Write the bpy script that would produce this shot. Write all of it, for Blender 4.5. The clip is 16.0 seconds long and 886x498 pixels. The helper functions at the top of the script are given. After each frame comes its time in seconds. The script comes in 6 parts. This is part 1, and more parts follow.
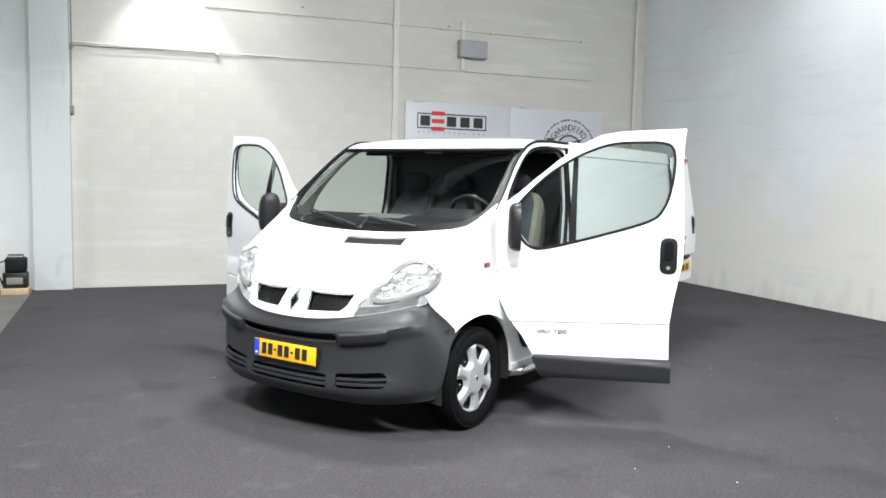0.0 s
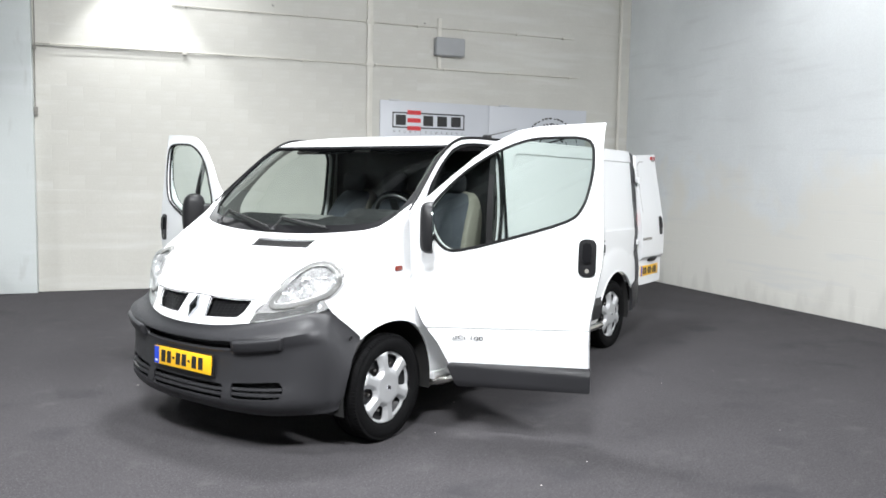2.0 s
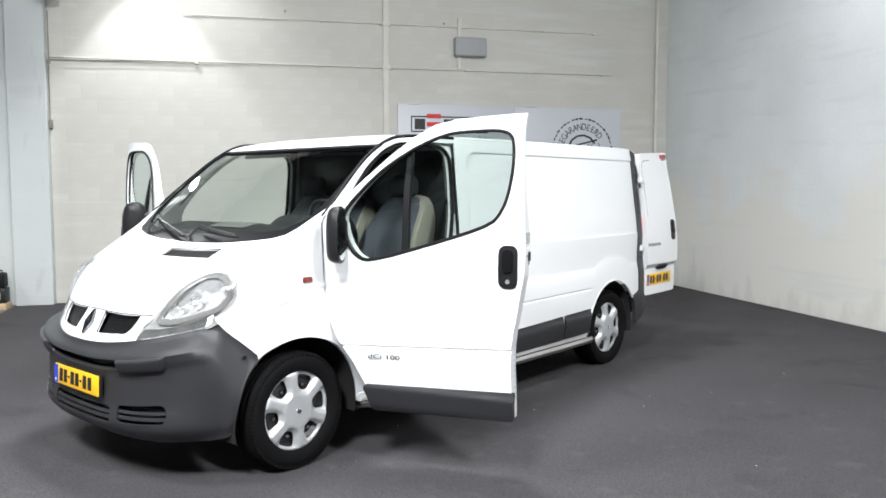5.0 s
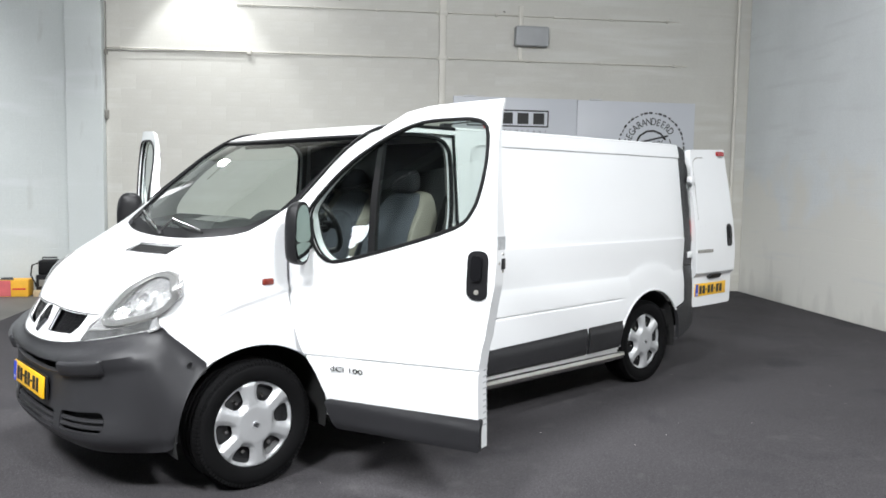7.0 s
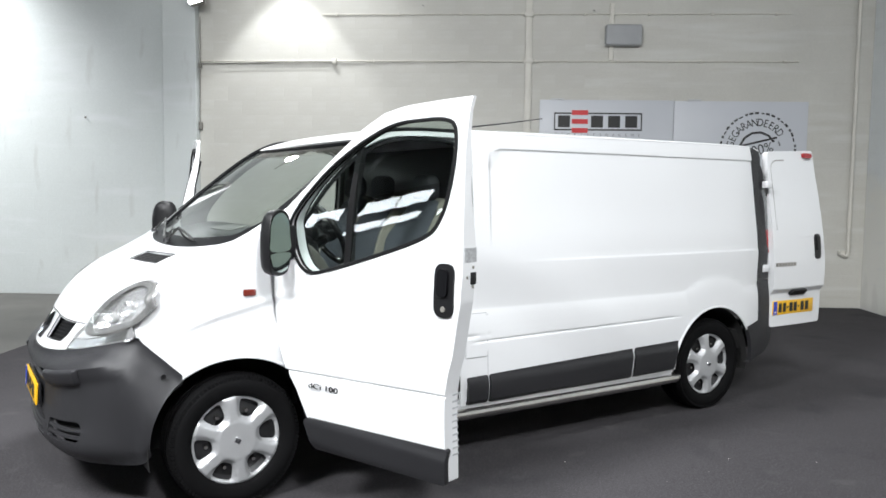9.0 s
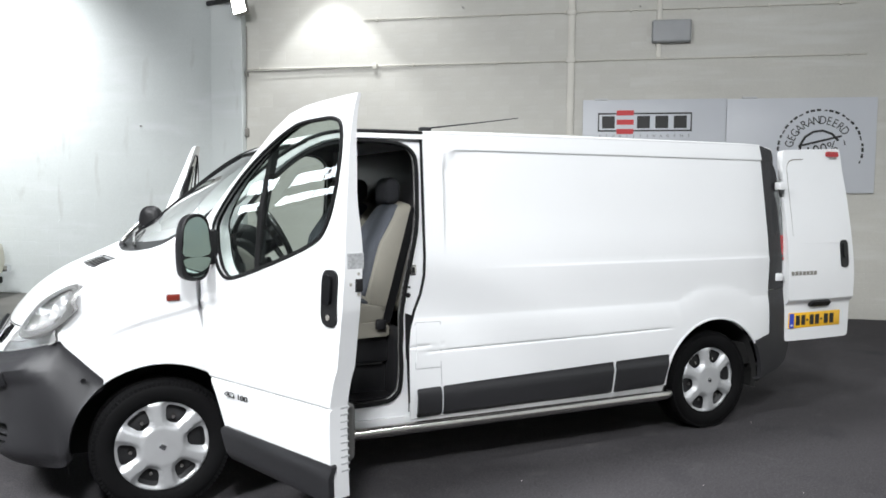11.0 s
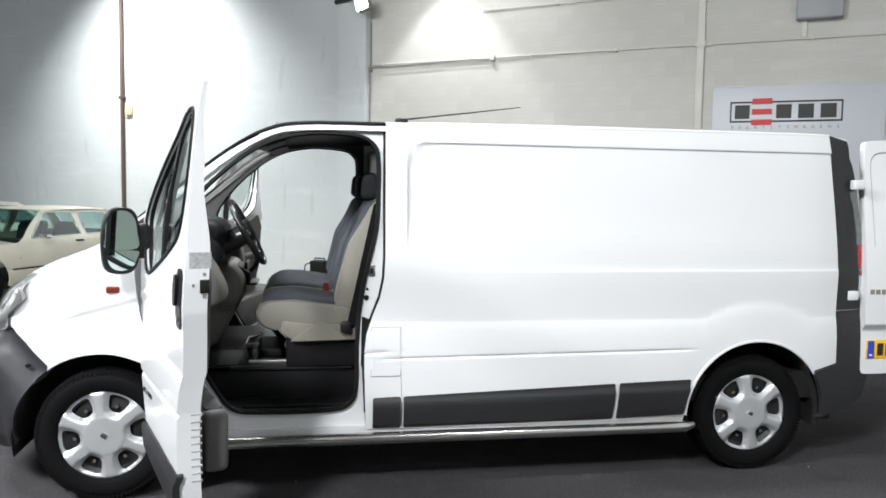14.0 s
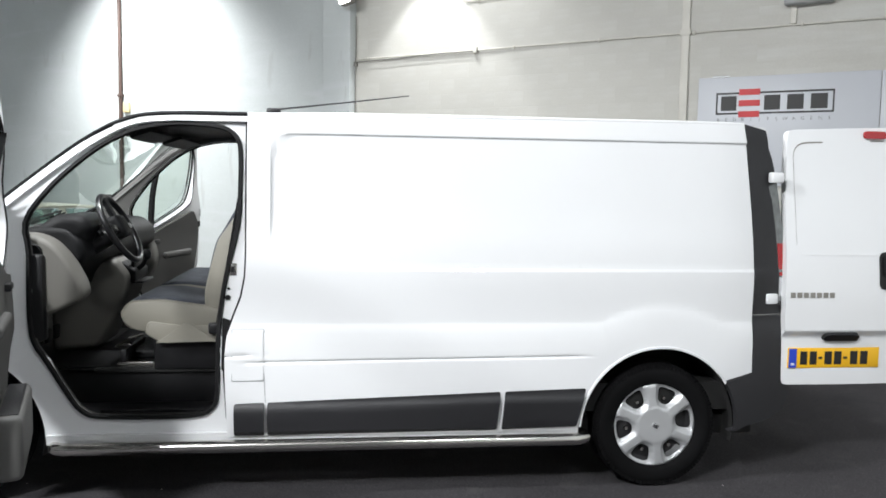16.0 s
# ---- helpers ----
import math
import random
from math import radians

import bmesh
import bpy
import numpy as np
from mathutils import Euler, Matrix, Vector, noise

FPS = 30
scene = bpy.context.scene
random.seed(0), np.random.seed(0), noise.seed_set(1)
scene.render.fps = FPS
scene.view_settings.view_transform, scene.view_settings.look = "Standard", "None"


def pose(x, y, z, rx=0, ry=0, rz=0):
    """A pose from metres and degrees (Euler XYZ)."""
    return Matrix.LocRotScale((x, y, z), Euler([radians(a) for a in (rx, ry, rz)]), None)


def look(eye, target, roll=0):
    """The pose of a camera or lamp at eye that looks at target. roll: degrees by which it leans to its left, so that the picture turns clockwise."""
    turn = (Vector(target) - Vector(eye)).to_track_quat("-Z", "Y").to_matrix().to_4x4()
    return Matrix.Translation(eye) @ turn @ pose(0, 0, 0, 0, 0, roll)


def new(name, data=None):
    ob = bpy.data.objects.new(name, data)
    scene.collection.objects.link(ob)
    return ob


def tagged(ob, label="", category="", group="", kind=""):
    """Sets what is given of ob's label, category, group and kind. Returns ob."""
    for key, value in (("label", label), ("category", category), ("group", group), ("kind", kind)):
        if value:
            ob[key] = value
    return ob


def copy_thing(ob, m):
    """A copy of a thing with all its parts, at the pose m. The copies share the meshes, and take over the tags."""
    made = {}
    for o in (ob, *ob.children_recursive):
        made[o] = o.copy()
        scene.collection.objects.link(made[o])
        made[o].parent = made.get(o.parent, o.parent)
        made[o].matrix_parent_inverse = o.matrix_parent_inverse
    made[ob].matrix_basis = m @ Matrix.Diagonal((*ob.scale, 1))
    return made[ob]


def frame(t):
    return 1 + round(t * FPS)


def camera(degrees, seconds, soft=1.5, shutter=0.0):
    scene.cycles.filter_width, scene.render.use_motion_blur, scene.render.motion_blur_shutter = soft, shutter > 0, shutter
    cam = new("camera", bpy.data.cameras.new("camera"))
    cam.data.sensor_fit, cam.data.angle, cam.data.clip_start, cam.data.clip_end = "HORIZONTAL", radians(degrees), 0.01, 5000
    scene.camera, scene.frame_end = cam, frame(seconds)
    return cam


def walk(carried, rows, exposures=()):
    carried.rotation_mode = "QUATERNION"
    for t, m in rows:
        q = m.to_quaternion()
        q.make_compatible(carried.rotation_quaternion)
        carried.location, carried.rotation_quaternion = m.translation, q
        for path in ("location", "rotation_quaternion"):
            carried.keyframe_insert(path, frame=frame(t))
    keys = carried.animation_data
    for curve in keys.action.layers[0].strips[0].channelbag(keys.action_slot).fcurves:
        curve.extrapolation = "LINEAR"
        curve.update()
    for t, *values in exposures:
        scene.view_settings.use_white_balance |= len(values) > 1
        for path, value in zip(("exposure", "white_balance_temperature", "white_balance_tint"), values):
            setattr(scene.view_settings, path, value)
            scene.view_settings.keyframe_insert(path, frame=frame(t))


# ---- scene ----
cam = camera(58.9, 16.0, 1.7)
PATH = [
    (0, (3.439, -4.323, 1.609), (2.352, -2.653, 1.433), 1.3),
    (0.5, (3.595, -4.18, 1.615), (2.375, -2.604, 1.446), 0.6),
    (1, (3.66, -3.999, 1.607), (2.509, -2.371, 1.436), 1.3),
    (1.5, (3.75, -3.858, 1.607), (2.632, -2.209, 1.43), 1.3),
    (2, (3.855, -3.725, 1.604), (2.727, -2.083, 1.431), 1.0),
    (2.5, (3.947, -3.573, 1.598), (2.824, -1.926, 1.422), 1.0),
    (3, (4.025, -3.426, 1.599), (2.842, -1.823, 1.415), 1.1),
    (3.5, (4.137, -3.254, 1.601), (2.852, -1.731, 1.427), 0.4),
    (4, (4.197, -3.078, 1.6), (2.905, -1.561, 1.427), 0.9),
    (4.2, (4.234, -3.027, 1.596), (2.966, -1.49, 1.424), 0.7),
    (6.3, (4.384, -2.202, 1.546), (2.954, -0.811, 1.397), -0.1),
    (6.5, (4.398, -2.142, 1.568), (2.948, -0.774, 1.405), 0.5),
    (7, (4.444, -1.943, 1.576), (2.969, -0.602, 1.41), 1.0),
    (7.5, (4.455, -1.75, 1.545), (2.903, -0.498, 1.386), 0.5),
    (8, (4.484, -1.592, 1.553), (2.866, -0.425, 1.398), 0.6),
    (8.5, (4.551, -1.392, 1.57), (2.875, -0.313, 1.409), 1.2),
    (9, (4.642, -1.187, 1.579), (2.959, -0.117, 1.428), 0.7),
    (9.5, (4.686, -1.002, 1.573), (2.987, 0.041, 1.415), 1.0),
    (10, (4.789, -0.786, 1.576), (3.038, 0.169, 1.42), 0.6),
    (10.2, (4.813, -0.702, 1.574), (3.053, 0.235, 1.419), 0.5),
    (12.3, (4.976, 0.199, 1.584), (3.049, 0.72, 1.455), 0.8),
    (12.5, (4.982, 0.282, 1.591), (3.037, 0.731, 1.457), 0.9),
    (13, (4.982, 0.495, 1.596), (3.017, 0.841, 1.465), 1.3),
    (13.5, (4.98, 0.765, 1.587), (3.017, 1.123, 1.452), 1.0),
    (14, (4.952, 0.982, 1.595), (2.989, 1.328, 1.437), 1.0),
    (14.5, (4.944, 1.185, 1.597), (2.991, 1.589, 1.442), 1.6),
    (14.7, (4.969, 1.287, 1.584), (3.01, 1.655, 1.419), 0.4),
    (14.8, (4.94, 1.281, 1.583), (2.961, 1.525, 1.432), 1.3),
    (15, (4.906, 1.386, 1.594), (2.926, 1.608, 1.425), 0.9),
    (15.5, (4.886, 1.633, 1.596), (2.904, 1.852, 1.439), 1.2),
    (16, (4.819, 1.913, 1.587), (2.838, 2.137, 1.422), 0.9),
]
walk(cam, [(t, look(eye, target, roll)) for t, eye, target, roll in PATH], ((0, 0.31), (4, 0.28), (7, 0.12), (9, -0.03), (12.5, 0.04), (16, 0.16)))

# ---- world and light ----
scene.view_settings.exposure = 0.0
world = bpy.data.worlds.new("hall_air")
scene.world = world
world.use_nodes = True
world.node_tree.nodes["Background"].inputs["Color"].default_value = (0.8, 0.9, 1.0, 1)
world.node_tree.nodes["Background"].inputs["Strength"].default_value = 0.15

ROOM = pose(0, 0, 0, 0, 0, 55.2) @ pose(0, -0.10, 0)          # hall axes: u along the back wall, w towards it


def lamp_area(name, u, w, z, target, size, power, colour=(1, 0.97, 0.93), size_y=None, spread=180):
    data = bpy.data.lights.new(name, "AREA")
    data.shape, data.size, data.size_y = "RECTANGLE", size, size_y or size
    data.energy, data.color, data.spread = power, colour, radians(spread)
    ob = new(name, data)
    ob.matrix_world = look(ROOM @ Vector((u, w, z)), ROOM @ Vector(target))
    return ob


def lamp_spot(name, u, w, z, target, power, cone, blend=0.4, radius=0.06, colour=(1, 0.97, 0.93)):
    data = bpy.data.lights.new(name, "SPOT")
    data.energy, data.spot_size, data.spot_blend, data.shadow_soft_size, data.color = power, radians(cone), blend, radius, colour
    ob = new(name, data)
    ob.matrix_world = look(ROOM @ Vector((u, w, z)), ROOM @ Vector(target))
    return ob


# show lamps high behind the camera, lamps above the carpet, wall washers and a wall fill
LAMP = (0.98, 1.0, 1.02)
lamp_area("show_lamp", -1.4, -5.4, 5.4, (0.2, 0.6, 0.2), 1.0, 325, LAMP, spread=130)
lamp_area("show_lamp", 2.8, -6.2, 5.4, (1.9, 0.6, 0.2), 0.6, 245, LAMP, spread=130)
lamp_area("show_lamp", 6.0, -2.6, 5.6, (3.0, 1.2, 0.2), 0.5, 42, LAMP, spread=135)
lamp_area("overhead_lamp", 0.6, 0.8, 6.1, (0.6, 0.8, 0), 1.0, 195, LAMP, spread=130)
lamp_area("overhead_lamp", -3.4, -2.2, 6.1, (-3.2, -2.0, 0), 1.0, 235, LAMP, spread=140)
lamp_spot("wall_spot", -0.95, 6.05, 5.1, (-0.95, 6.10, 0), 215, 74, 0.35, 0.06, LAMP)
# added fill that brightens the lower back wall; it belongs to no known fitting
lamp_spot("wall_spot", -0.5, 5.3, 5.6, (-0.5, 6.68, 2.7), 215, 92, 1.0, 0.09, LAMP)
lamp_spot("wall_spot", -6.4, 4.5, 5.5, (-6.4, 6.68, 2.4), 1550, 104, 1.0, 0.1, LAMP)

lamp_spot("wall_spot", 5.5, 1.2, 5.9, (7.04, 2.4, 2.6), 290, 96, 1.0, 0.1, LAMP)
lamp_spot("flood_lamp", -2.17, 6.21, 4.10, (1.4, -0.6, 0.0), 210, 112, 0.8, 0.09, LAMP)

# ---- materials ----


def material(name, colour, rough=0.5, metal=0.0, coat=0.0, grain=0.0, grain_scale=200.0, mottle=0.0, mottle_scale=2.0, bump=0.0, spec=0.5, per_object=0.0, emit=0.0):
    m = bpy.data.materials.new(name)
    m.use_nodes = True
    nt = m.node_tree
    b = nt.nodes["Principled BSDF"]
    b.inputs["Base Color"].default_value = (*colour, 1)
    b.inputs["Roughness"].default_value = rough
    b.inputs["Metallic"].default_value = metal
    b.inputs["Coat Weight"].default_value = coat
    b.inputs["Coat Roughness"].default_value = 0.04
    b.inputs["Specular IOR Level"].default_value = spec
    if emit:
        b.inputs["Emission Color"].default_value = (*colour, 1)
        b.inputs["Emission Strength"].default_value = emit
    if not (grain or mottle or bump or per_object):
        return m
    tc = nt.nodes.new("ShaderNodeTexCoord")
    fine = nt.nodes.new("ShaderNodeTexNoise")
    fine.inputs["Scale"].default_value, fine.inputs["Detail"].default_value = grain_scale, 3
    broad = nt.nodes.new("ShaderNodeTexNoise")
    broad.inputs["Scale"].default_value, broad.inputs["Detail"].default_value = mottle_scale, 5
    for n in (fine, broad):
        nt.links.new(tc.outputs["Object"], n.inputs["Vector"])
    terms = [(fine.outputs["Fac"], grain), (broad.outputs["Fac"], mottle)]
    if per_object:
        info = nt.nodes.new("ShaderNodeObjectInfo")
        terms.append((info.outputs["Random"], per_object))
    value = None
    for out, amount in terms:
        mp = nt.nodes.new("ShaderNodeMapRange")
        mp.inputs["From Min"].default_value, mp.inputs["From Max"].default_value = 0.3, 0.7
        mp.inputs["To Min"].default_value, mp.inputs["To Max"].default_value = 1 - amount, 1 + amount
        nt.links.new(out, mp.inputs["Value"])
        if value is None:
            value = mp.outputs["Result"]
        else:
            mul = nt.nodes.new("ShaderNodeMath")
            mul.operation = "MULTIPLY"
            nt.links.new(value, mul.inputs[0])
            nt.links.new(mp.outputs["Result"], mul.inputs[1])
            value = mul.outputs[0]
    hsv = nt.nodes.new("ShaderNodeHueSaturation")
    hsv.inputs["Color"].default_value = (*colour, 1)
    nt.links.new(value, hsv.inputs["Value"])
    nt.links.new(hsv.outputs["Color"], b.inputs["Base Color"])
    if bump:
        bp = nt.nodes.new("ShaderNodeBump")
        bp.inputs["Strength"].default_value, bp.inputs["Distance"].default_value = bump, 0.004
        nt.links.new(fine.outputs["Fac"], bp.inputs["Height"])
        nt.links.new(bp.outputs["Normal"], b.inputs["Normal"])
    return m


def glass(name, tint, ior=1.5, gloss=1.0):
    """Thin tinted pane: clear through, with a Fresnel gloss."""
    m = bpy.data.materials.new(name)
    m.use_nodes = True
    nt = m.node_tree
    nt.nodes.clear()
    out = nt.nodes.new("ShaderNodeOutputMaterial")
    mix = nt.nodes.new("ShaderNodeMixShader")
    clear = nt.nodes.new("ShaderNodeBsdfTransparent")
    clear.inputs["Color"].default_value = (*tint, 1)
    shine = nt.nodes.new("ShaderNodeBsdfGlossy")
    shine.inputs["Roughness"].default_value = 0.01
    shine.inputs["Color"].default_value = (gloss, gloss, gloss, 1)
    weight = nt.nodes.new("ShaderNodeLayerWeight")
    weight.inputs["Blend"].default_value = 0.5
    steep = nt.nodes.new("ShaderNodeMath")
    steep.operation = "POWER"
    nt.links.new(weight.outputs["Facing"], steep.inputs[0])
    steep.inputs[1].default_value = 5.0
    flat_on = 2 * ((ior - 1) / (ior + 1)) ** 2
    fac = nt.nodes.new("ShaderNodeMath")
    fac.operation = "MULTIPLY_ADD"
    nt.links.new(steep.outputs[0], fac.inputs[0])
    fac.inputs[1].default_value, fac.inputs[2].default_value = 1 - flat_on, flat_on
    nt.links.new(fac.outputs[0], mix.inputs["Fac"])
    nt.links.new(clear.outputs["BSDF"], mix.inputs[1])
    nt.links.new(shine.outputs["BSDF"], mix.inputs[2])
    nt.links.new(mix.outputs["Shader"], out.inputs["Surface"])
    return m


M_WHITE = material("white_car_paint", (0.755, 0.765, 0.775), 0.30, coat=0.6, mottle=0.012, mottle_scale=1.5)
M_DOORIN = material("white_inner_paint", (0.78, 0.79, 0.80), 0.38, coat=0.3, mottle=0.02)
M_BUMPER = material("grey_bumper_plastic", (0.026, 0.026, 0.0285), 0.44, spec=0.36, grain=0.10, grain_scale=900, mottle=0.06, bump=0.15)
M_BAND = material("black_glass_band", (0.006, 0.006, 0.007), 0.40, spec=0.12, mottle=0.1)
M_EMBLEM = material("polished_badge", (0.50, 0.51, 0.53), 0.12, metal=1.0)
M_MOULD = material("dark_grey_moulding", (0.017, 0.017, 0.019), 0.44, grain=0.10, grain_scale=900, mottle=0.08, bump=0.15, spec=0.45)
M_LAMPGREY = material("lamp_bezel_grey", (0.22, 0.22, 0.215), 0.30, metal=0.3, mottle=0.08, mottle_scale=30)
M_BLACK = material("black_plastic", (0.010, 0.010, 0.011), 0.42, spec=0.35, grain=0.15, grain_scale=600, bump=0.1)
M_RUBBER = material("black_rubber_seal", (0.007, 0.007, 0.0075), 0.6, spec=0.2, mottle=0.1, mottle_scale=20)
M_TYRE = material("tyre_rubber", (0.005, 0.005, 0.0054), 0.75, spec=0.10, grain=0.2, grain_scale=300, mottle=0.15, mottle_scale=6, bump=0.2)
M_SILVER = material("silver_wheel_paint", (0.56, 0.57, 0.58), 0.42, metal=0.55, mottle=0.05, mottle_scale=8)
M_STEELRIM = material("dark_steel_rim", (0.035, 0.035, 0.037), 0.45, metal=0.3, mottle=0.2, mottle_scale=12)
M_CHROME = material("chrome", (0.75, 0.76, 0.78), 0.07, metal=1.0)
M_STEEL = material("brushed_steel_tube", (0.62, 0.60, 0.57), 0.22, metal=1.0, mottle=0.06, mottle_scale=5)
M_GLASS = glass("green_tinted_glass", (0.64, 0.72, 0.68))
M_SCREEN = glass("windscreen_glass", (0.72, 0.80, 0.76))
M_LENS = glass("clear_lamp_lens", (0.93, 0.94, 0.95), 1.45)
M_REFLECTOR = material("lamp_reflector", (0.92, 0.92, 0.92), 0.14, metal=0.74, mottle=0.10, mottle_scale=22)
M_SIGNAL = material("pale_signal_reflector", (0.66, 0.66, 0.65), 0.16, metal=0.88, mottle=0.18, mottle_scale=28)
M_MIRROR = material("mirror_glass", (0.56, 0.64, 0.62), 0.02, metal=1.0)
M_RED = material("red_lamp_plastic", (0.35, 0.012, 0.015), 0.2, coat=0.5)
M_TAILGREY = material("smoky_lamp_plastic", (0.16, 0.17, 0.17), 0.18, coat=0.5, metal=0.2, mottle=0.2, mottle_scale=30)
M_AMBER = material("dark_amber_lamp", (0.16, 0.022, 0.014), 0.2, coat=0.5)
M_PLATE = material("yellow_plate", (0.85, 0.47, 0.015), 0.4, mottle=0.03)
M_PLATEBLUE = material("blue_plate_band", (0.02, 0.06, 0.5), 0.4)
M_INK = material("black_print", (0.012, 0.012, 0.012), 0.5)
M_DASH = material("charcoal_dashboard", (0.009, 0.0093, 0.010), 0.55, spec=0.18, grain=0.15, grain_scale=700, bump=0.2)
M_TRIM = material("grey_beige_trim", (0.145, 0.14, 0.125), 0.6, grain=0.08, grain_scale=500, bump=0.15, mottle=0.04)
M_SEATSIDE = material("beige_seat_vinyl", (0.19, 0.18, 0.15), 0.65, grain=0.06, grain_scale=400, mottle=0.06, mottle_scale=6, bump=0.15)
M_SEAT = material("blue_grey_seat_cloth", (0.048, 0.054, 0.066), 0.9, grain=0.25, grain_scale=350, mottle=0.25, mottle_scale=9, bump=0.4)
M_HEADREST = material("dark_headrest_cloth", (0.020, 0.021, 0.025), 0.9, grain=0.2, grain_scale=400, bump=0.3)
M_STEP = material("black_step_plastic", (0.011, 0.011, 0.012), 0.36, spec=0.35, mottle=0.2, mottle_scale=9)
M_STICKER = material("grey_sticker", (0.40, 0.41, 0.42), 0.5, mottle=0.25, mottle_scale=90)
M_CARD = material("dark_grey_door_card", (0.085, 0.084, 0.080), 0.6, grain=0.08, grain_scale=500, bump=0.15, mottle=0.05)
M_GLOSSARM = material("glossy_black_arm", (0.10, 0.10, 0.10), 0.22, metal=0.6, mottle=0.1, mottle_scale=20)
M_PILLARGREY = material("grey_pillar_lining", (0.17, 0.175, 0.165), 0.6, grain=0.08, grain_scale=500, mottle=0.05)
M_COLUMN = material("glossy_charcoal_plastic", (0.012, 0.012, 0.013), 0.28, spec=0.5, grain=0.1, grain_scale=600)
M_UNDER = material("black_underbody", (0.010, 0.010, 0.010), 0.8, mottle=0.2, mottle_scale=5)


def carpet_material():
    """Charcoal needle felt: pale and dark fibre specks, matted patches and a few stains."""
    m = material("charcoal_event_carpet", (0.0535, 0.051, 0.0545), 0.95, grain=0.38, grain_scale=420, mottle=0.10, mottle_scale=0.7, bump=0.5, spec=0.15)
    nt = m.node_tree
    b = nt.nodes["Principled BSDF"]
    src = b.inputs["Base Color"].links[0].from_socket
    tc = next(n for n in nt.nodes if n.type == "TEX_COORD")

    def layer(scale, detail, lo, hi, colour, strength, base):
        n = nt.nodes.new("ShaderNodeTexNoise")
        n.inputs["Scale"].default_value, n.inputs["Detail"].default_value = scale, detail
        nt.links.new(tc.outputs["Object"], n.inputs["Vector"])
        r = nt.nodes.new("ShaderNodeMapRange")
        r.inputs["From Min"].default_value, r.inputs["From Max"].default_value = lo, hi
        r.inputs["To Min"].default_value, r.inputs["To Max"].default_value = 0.0, strength
        nt.links.new(n.outputs["Fac"], r.inputs["Value"])
        mx = nt.nodes.new("ShaderNodeMix")
        mx.data_type = "RGBA"
        nt.links.new(r.outputs["Result"], mx.inputs["Factor"])
        nt.links.new(base, mx.inputs["A"])
        mx.inputs["B"].default_value = (*colour, 1)
        return mx.outputs["Result"]
    out = layer(95.0, 2, 0.56, 0.70, (0.134, 0.128, 0.135), 0.6, src)
    out = layer(60.0, 3, 0.58, 0.72, (0.018, 0.018, 0.020), 0.65, out)
    out = layer(5.5, 6, 0.60, 0.72, (0.085, 0.083, 0.083), 0.5, out)
    out = layer(1.7, 6, 0.58, 0.70, (0.034, 0.034, 0.038), 0.55, out)
    nt.links.new(out, b.inputs["Base Color"])
    return m


M_CARPET = carpet_material()
M_CONCRETE = material("worn_concrete_floor", (0.112, 0.109, 0.10), 0.6, grain=0.12, grain_scale=90, mottle=0.25, mottle_scale=1.2, bump=0.2)


def stained_toned(m, marks):
    """Lays worn marks and tone shifts over a paint: (stretch along x y z, detail, from, to, colour, strength, low
    height or None).
    """
    nt = m.node_tree
    b = nt.nodes["Principled BSDF"]
    src = b.inputs["Base Color"].links[0].from_socket
    tc = next(n for n in nt.nodes if n.type == "TEX_COORD")
    split = nt.nodes.new("ShaderNodeSeparateXYZ")
    nt.links.new(tc.outputs["Object"], split.inputs["Vector"])
    for scale, detail, lo, hi, colour, strength, reach in marks:
        mp = nt.nodes.new("ShaderNodeMapping")
        mp.inputs["Scale"].default_value = scale
        nt.links.new(tc.outputs["Object"], mp.inputs["Vector"])
        n = nt.nodes.new("ShaderNodeTexNoise")
        n.inputs["Scale"].default_value, n.inputs["Detail"].default_value, n.inputs["Distortion"].default_value = 1.0, detail, 0.3
        nt.links.new(mp.outputs["Vector"], n.inputs["Vector"])
        value = n.outputs["Fac"]
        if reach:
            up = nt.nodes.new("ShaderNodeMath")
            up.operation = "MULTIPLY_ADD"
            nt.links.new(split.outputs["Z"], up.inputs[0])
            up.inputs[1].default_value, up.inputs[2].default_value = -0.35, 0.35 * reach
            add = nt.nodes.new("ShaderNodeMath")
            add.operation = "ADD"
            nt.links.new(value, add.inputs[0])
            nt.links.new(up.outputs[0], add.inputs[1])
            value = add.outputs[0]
        r = nt.nodes.new("ShaderNodeMapRange")
        r.inputs["From Min"].default_value, r.inputs["From Max"].default_value = lo, hi
        r.inputs["To Min"].default_value, r.inputs["To Max"].default_value = 0.0, strength
        nt.links.new(value, r.inputs["Value"])
        mx = nt.nodes.new("ShaderNodeMix")
        mx.data_type = "RGBA"
        nt.links.new(r.outputs["Result"], mx.inputs["Factor"])
        nt.links.new(src, mx.inputs["A"])
        mx.inputs["B"].default_value = (*colour, 1)
        src = mx.outputs["Result"]
    nt.links.new(src, b.inputs["Base Color"])
    return m


M_BLOCK = stained_toned(material("cream_painted_block", (0.575, 0.565, 0.52), 0.6, grain=0.03, grain_scale=60, mottle=0.04, mottle_scale=1.3, bump=0.3, per_object=0.012), [
    ((0.7, 1.0, 7.0), 6, 0.52, 0.72, (0.68, 0.68, 0.65), 0.6, None),
    ((1.2, 1.0, 12.0), 7, 0.60, 0.74, (0.50, 0.48, 0.42), 0.35, None)])
M_BLOCKBLUE = stained_toned(material("cool_white_painted_block", (0.57, 0.605, 0.60), 0.6, grain=0.03, grain_scale=60, mottle=0.05, mottle_scale=0.8, bump=0.3), [
    ((0.8, 0.8, 5.0), 6, 0.54, 0.72, (0.66, 0.68, 0.70), 0.5, None),
    ((5.0, 5.0, 1.4), 6, 0.62, 0.74, (0.36, 0.36, 0.34), 0.35, None)])
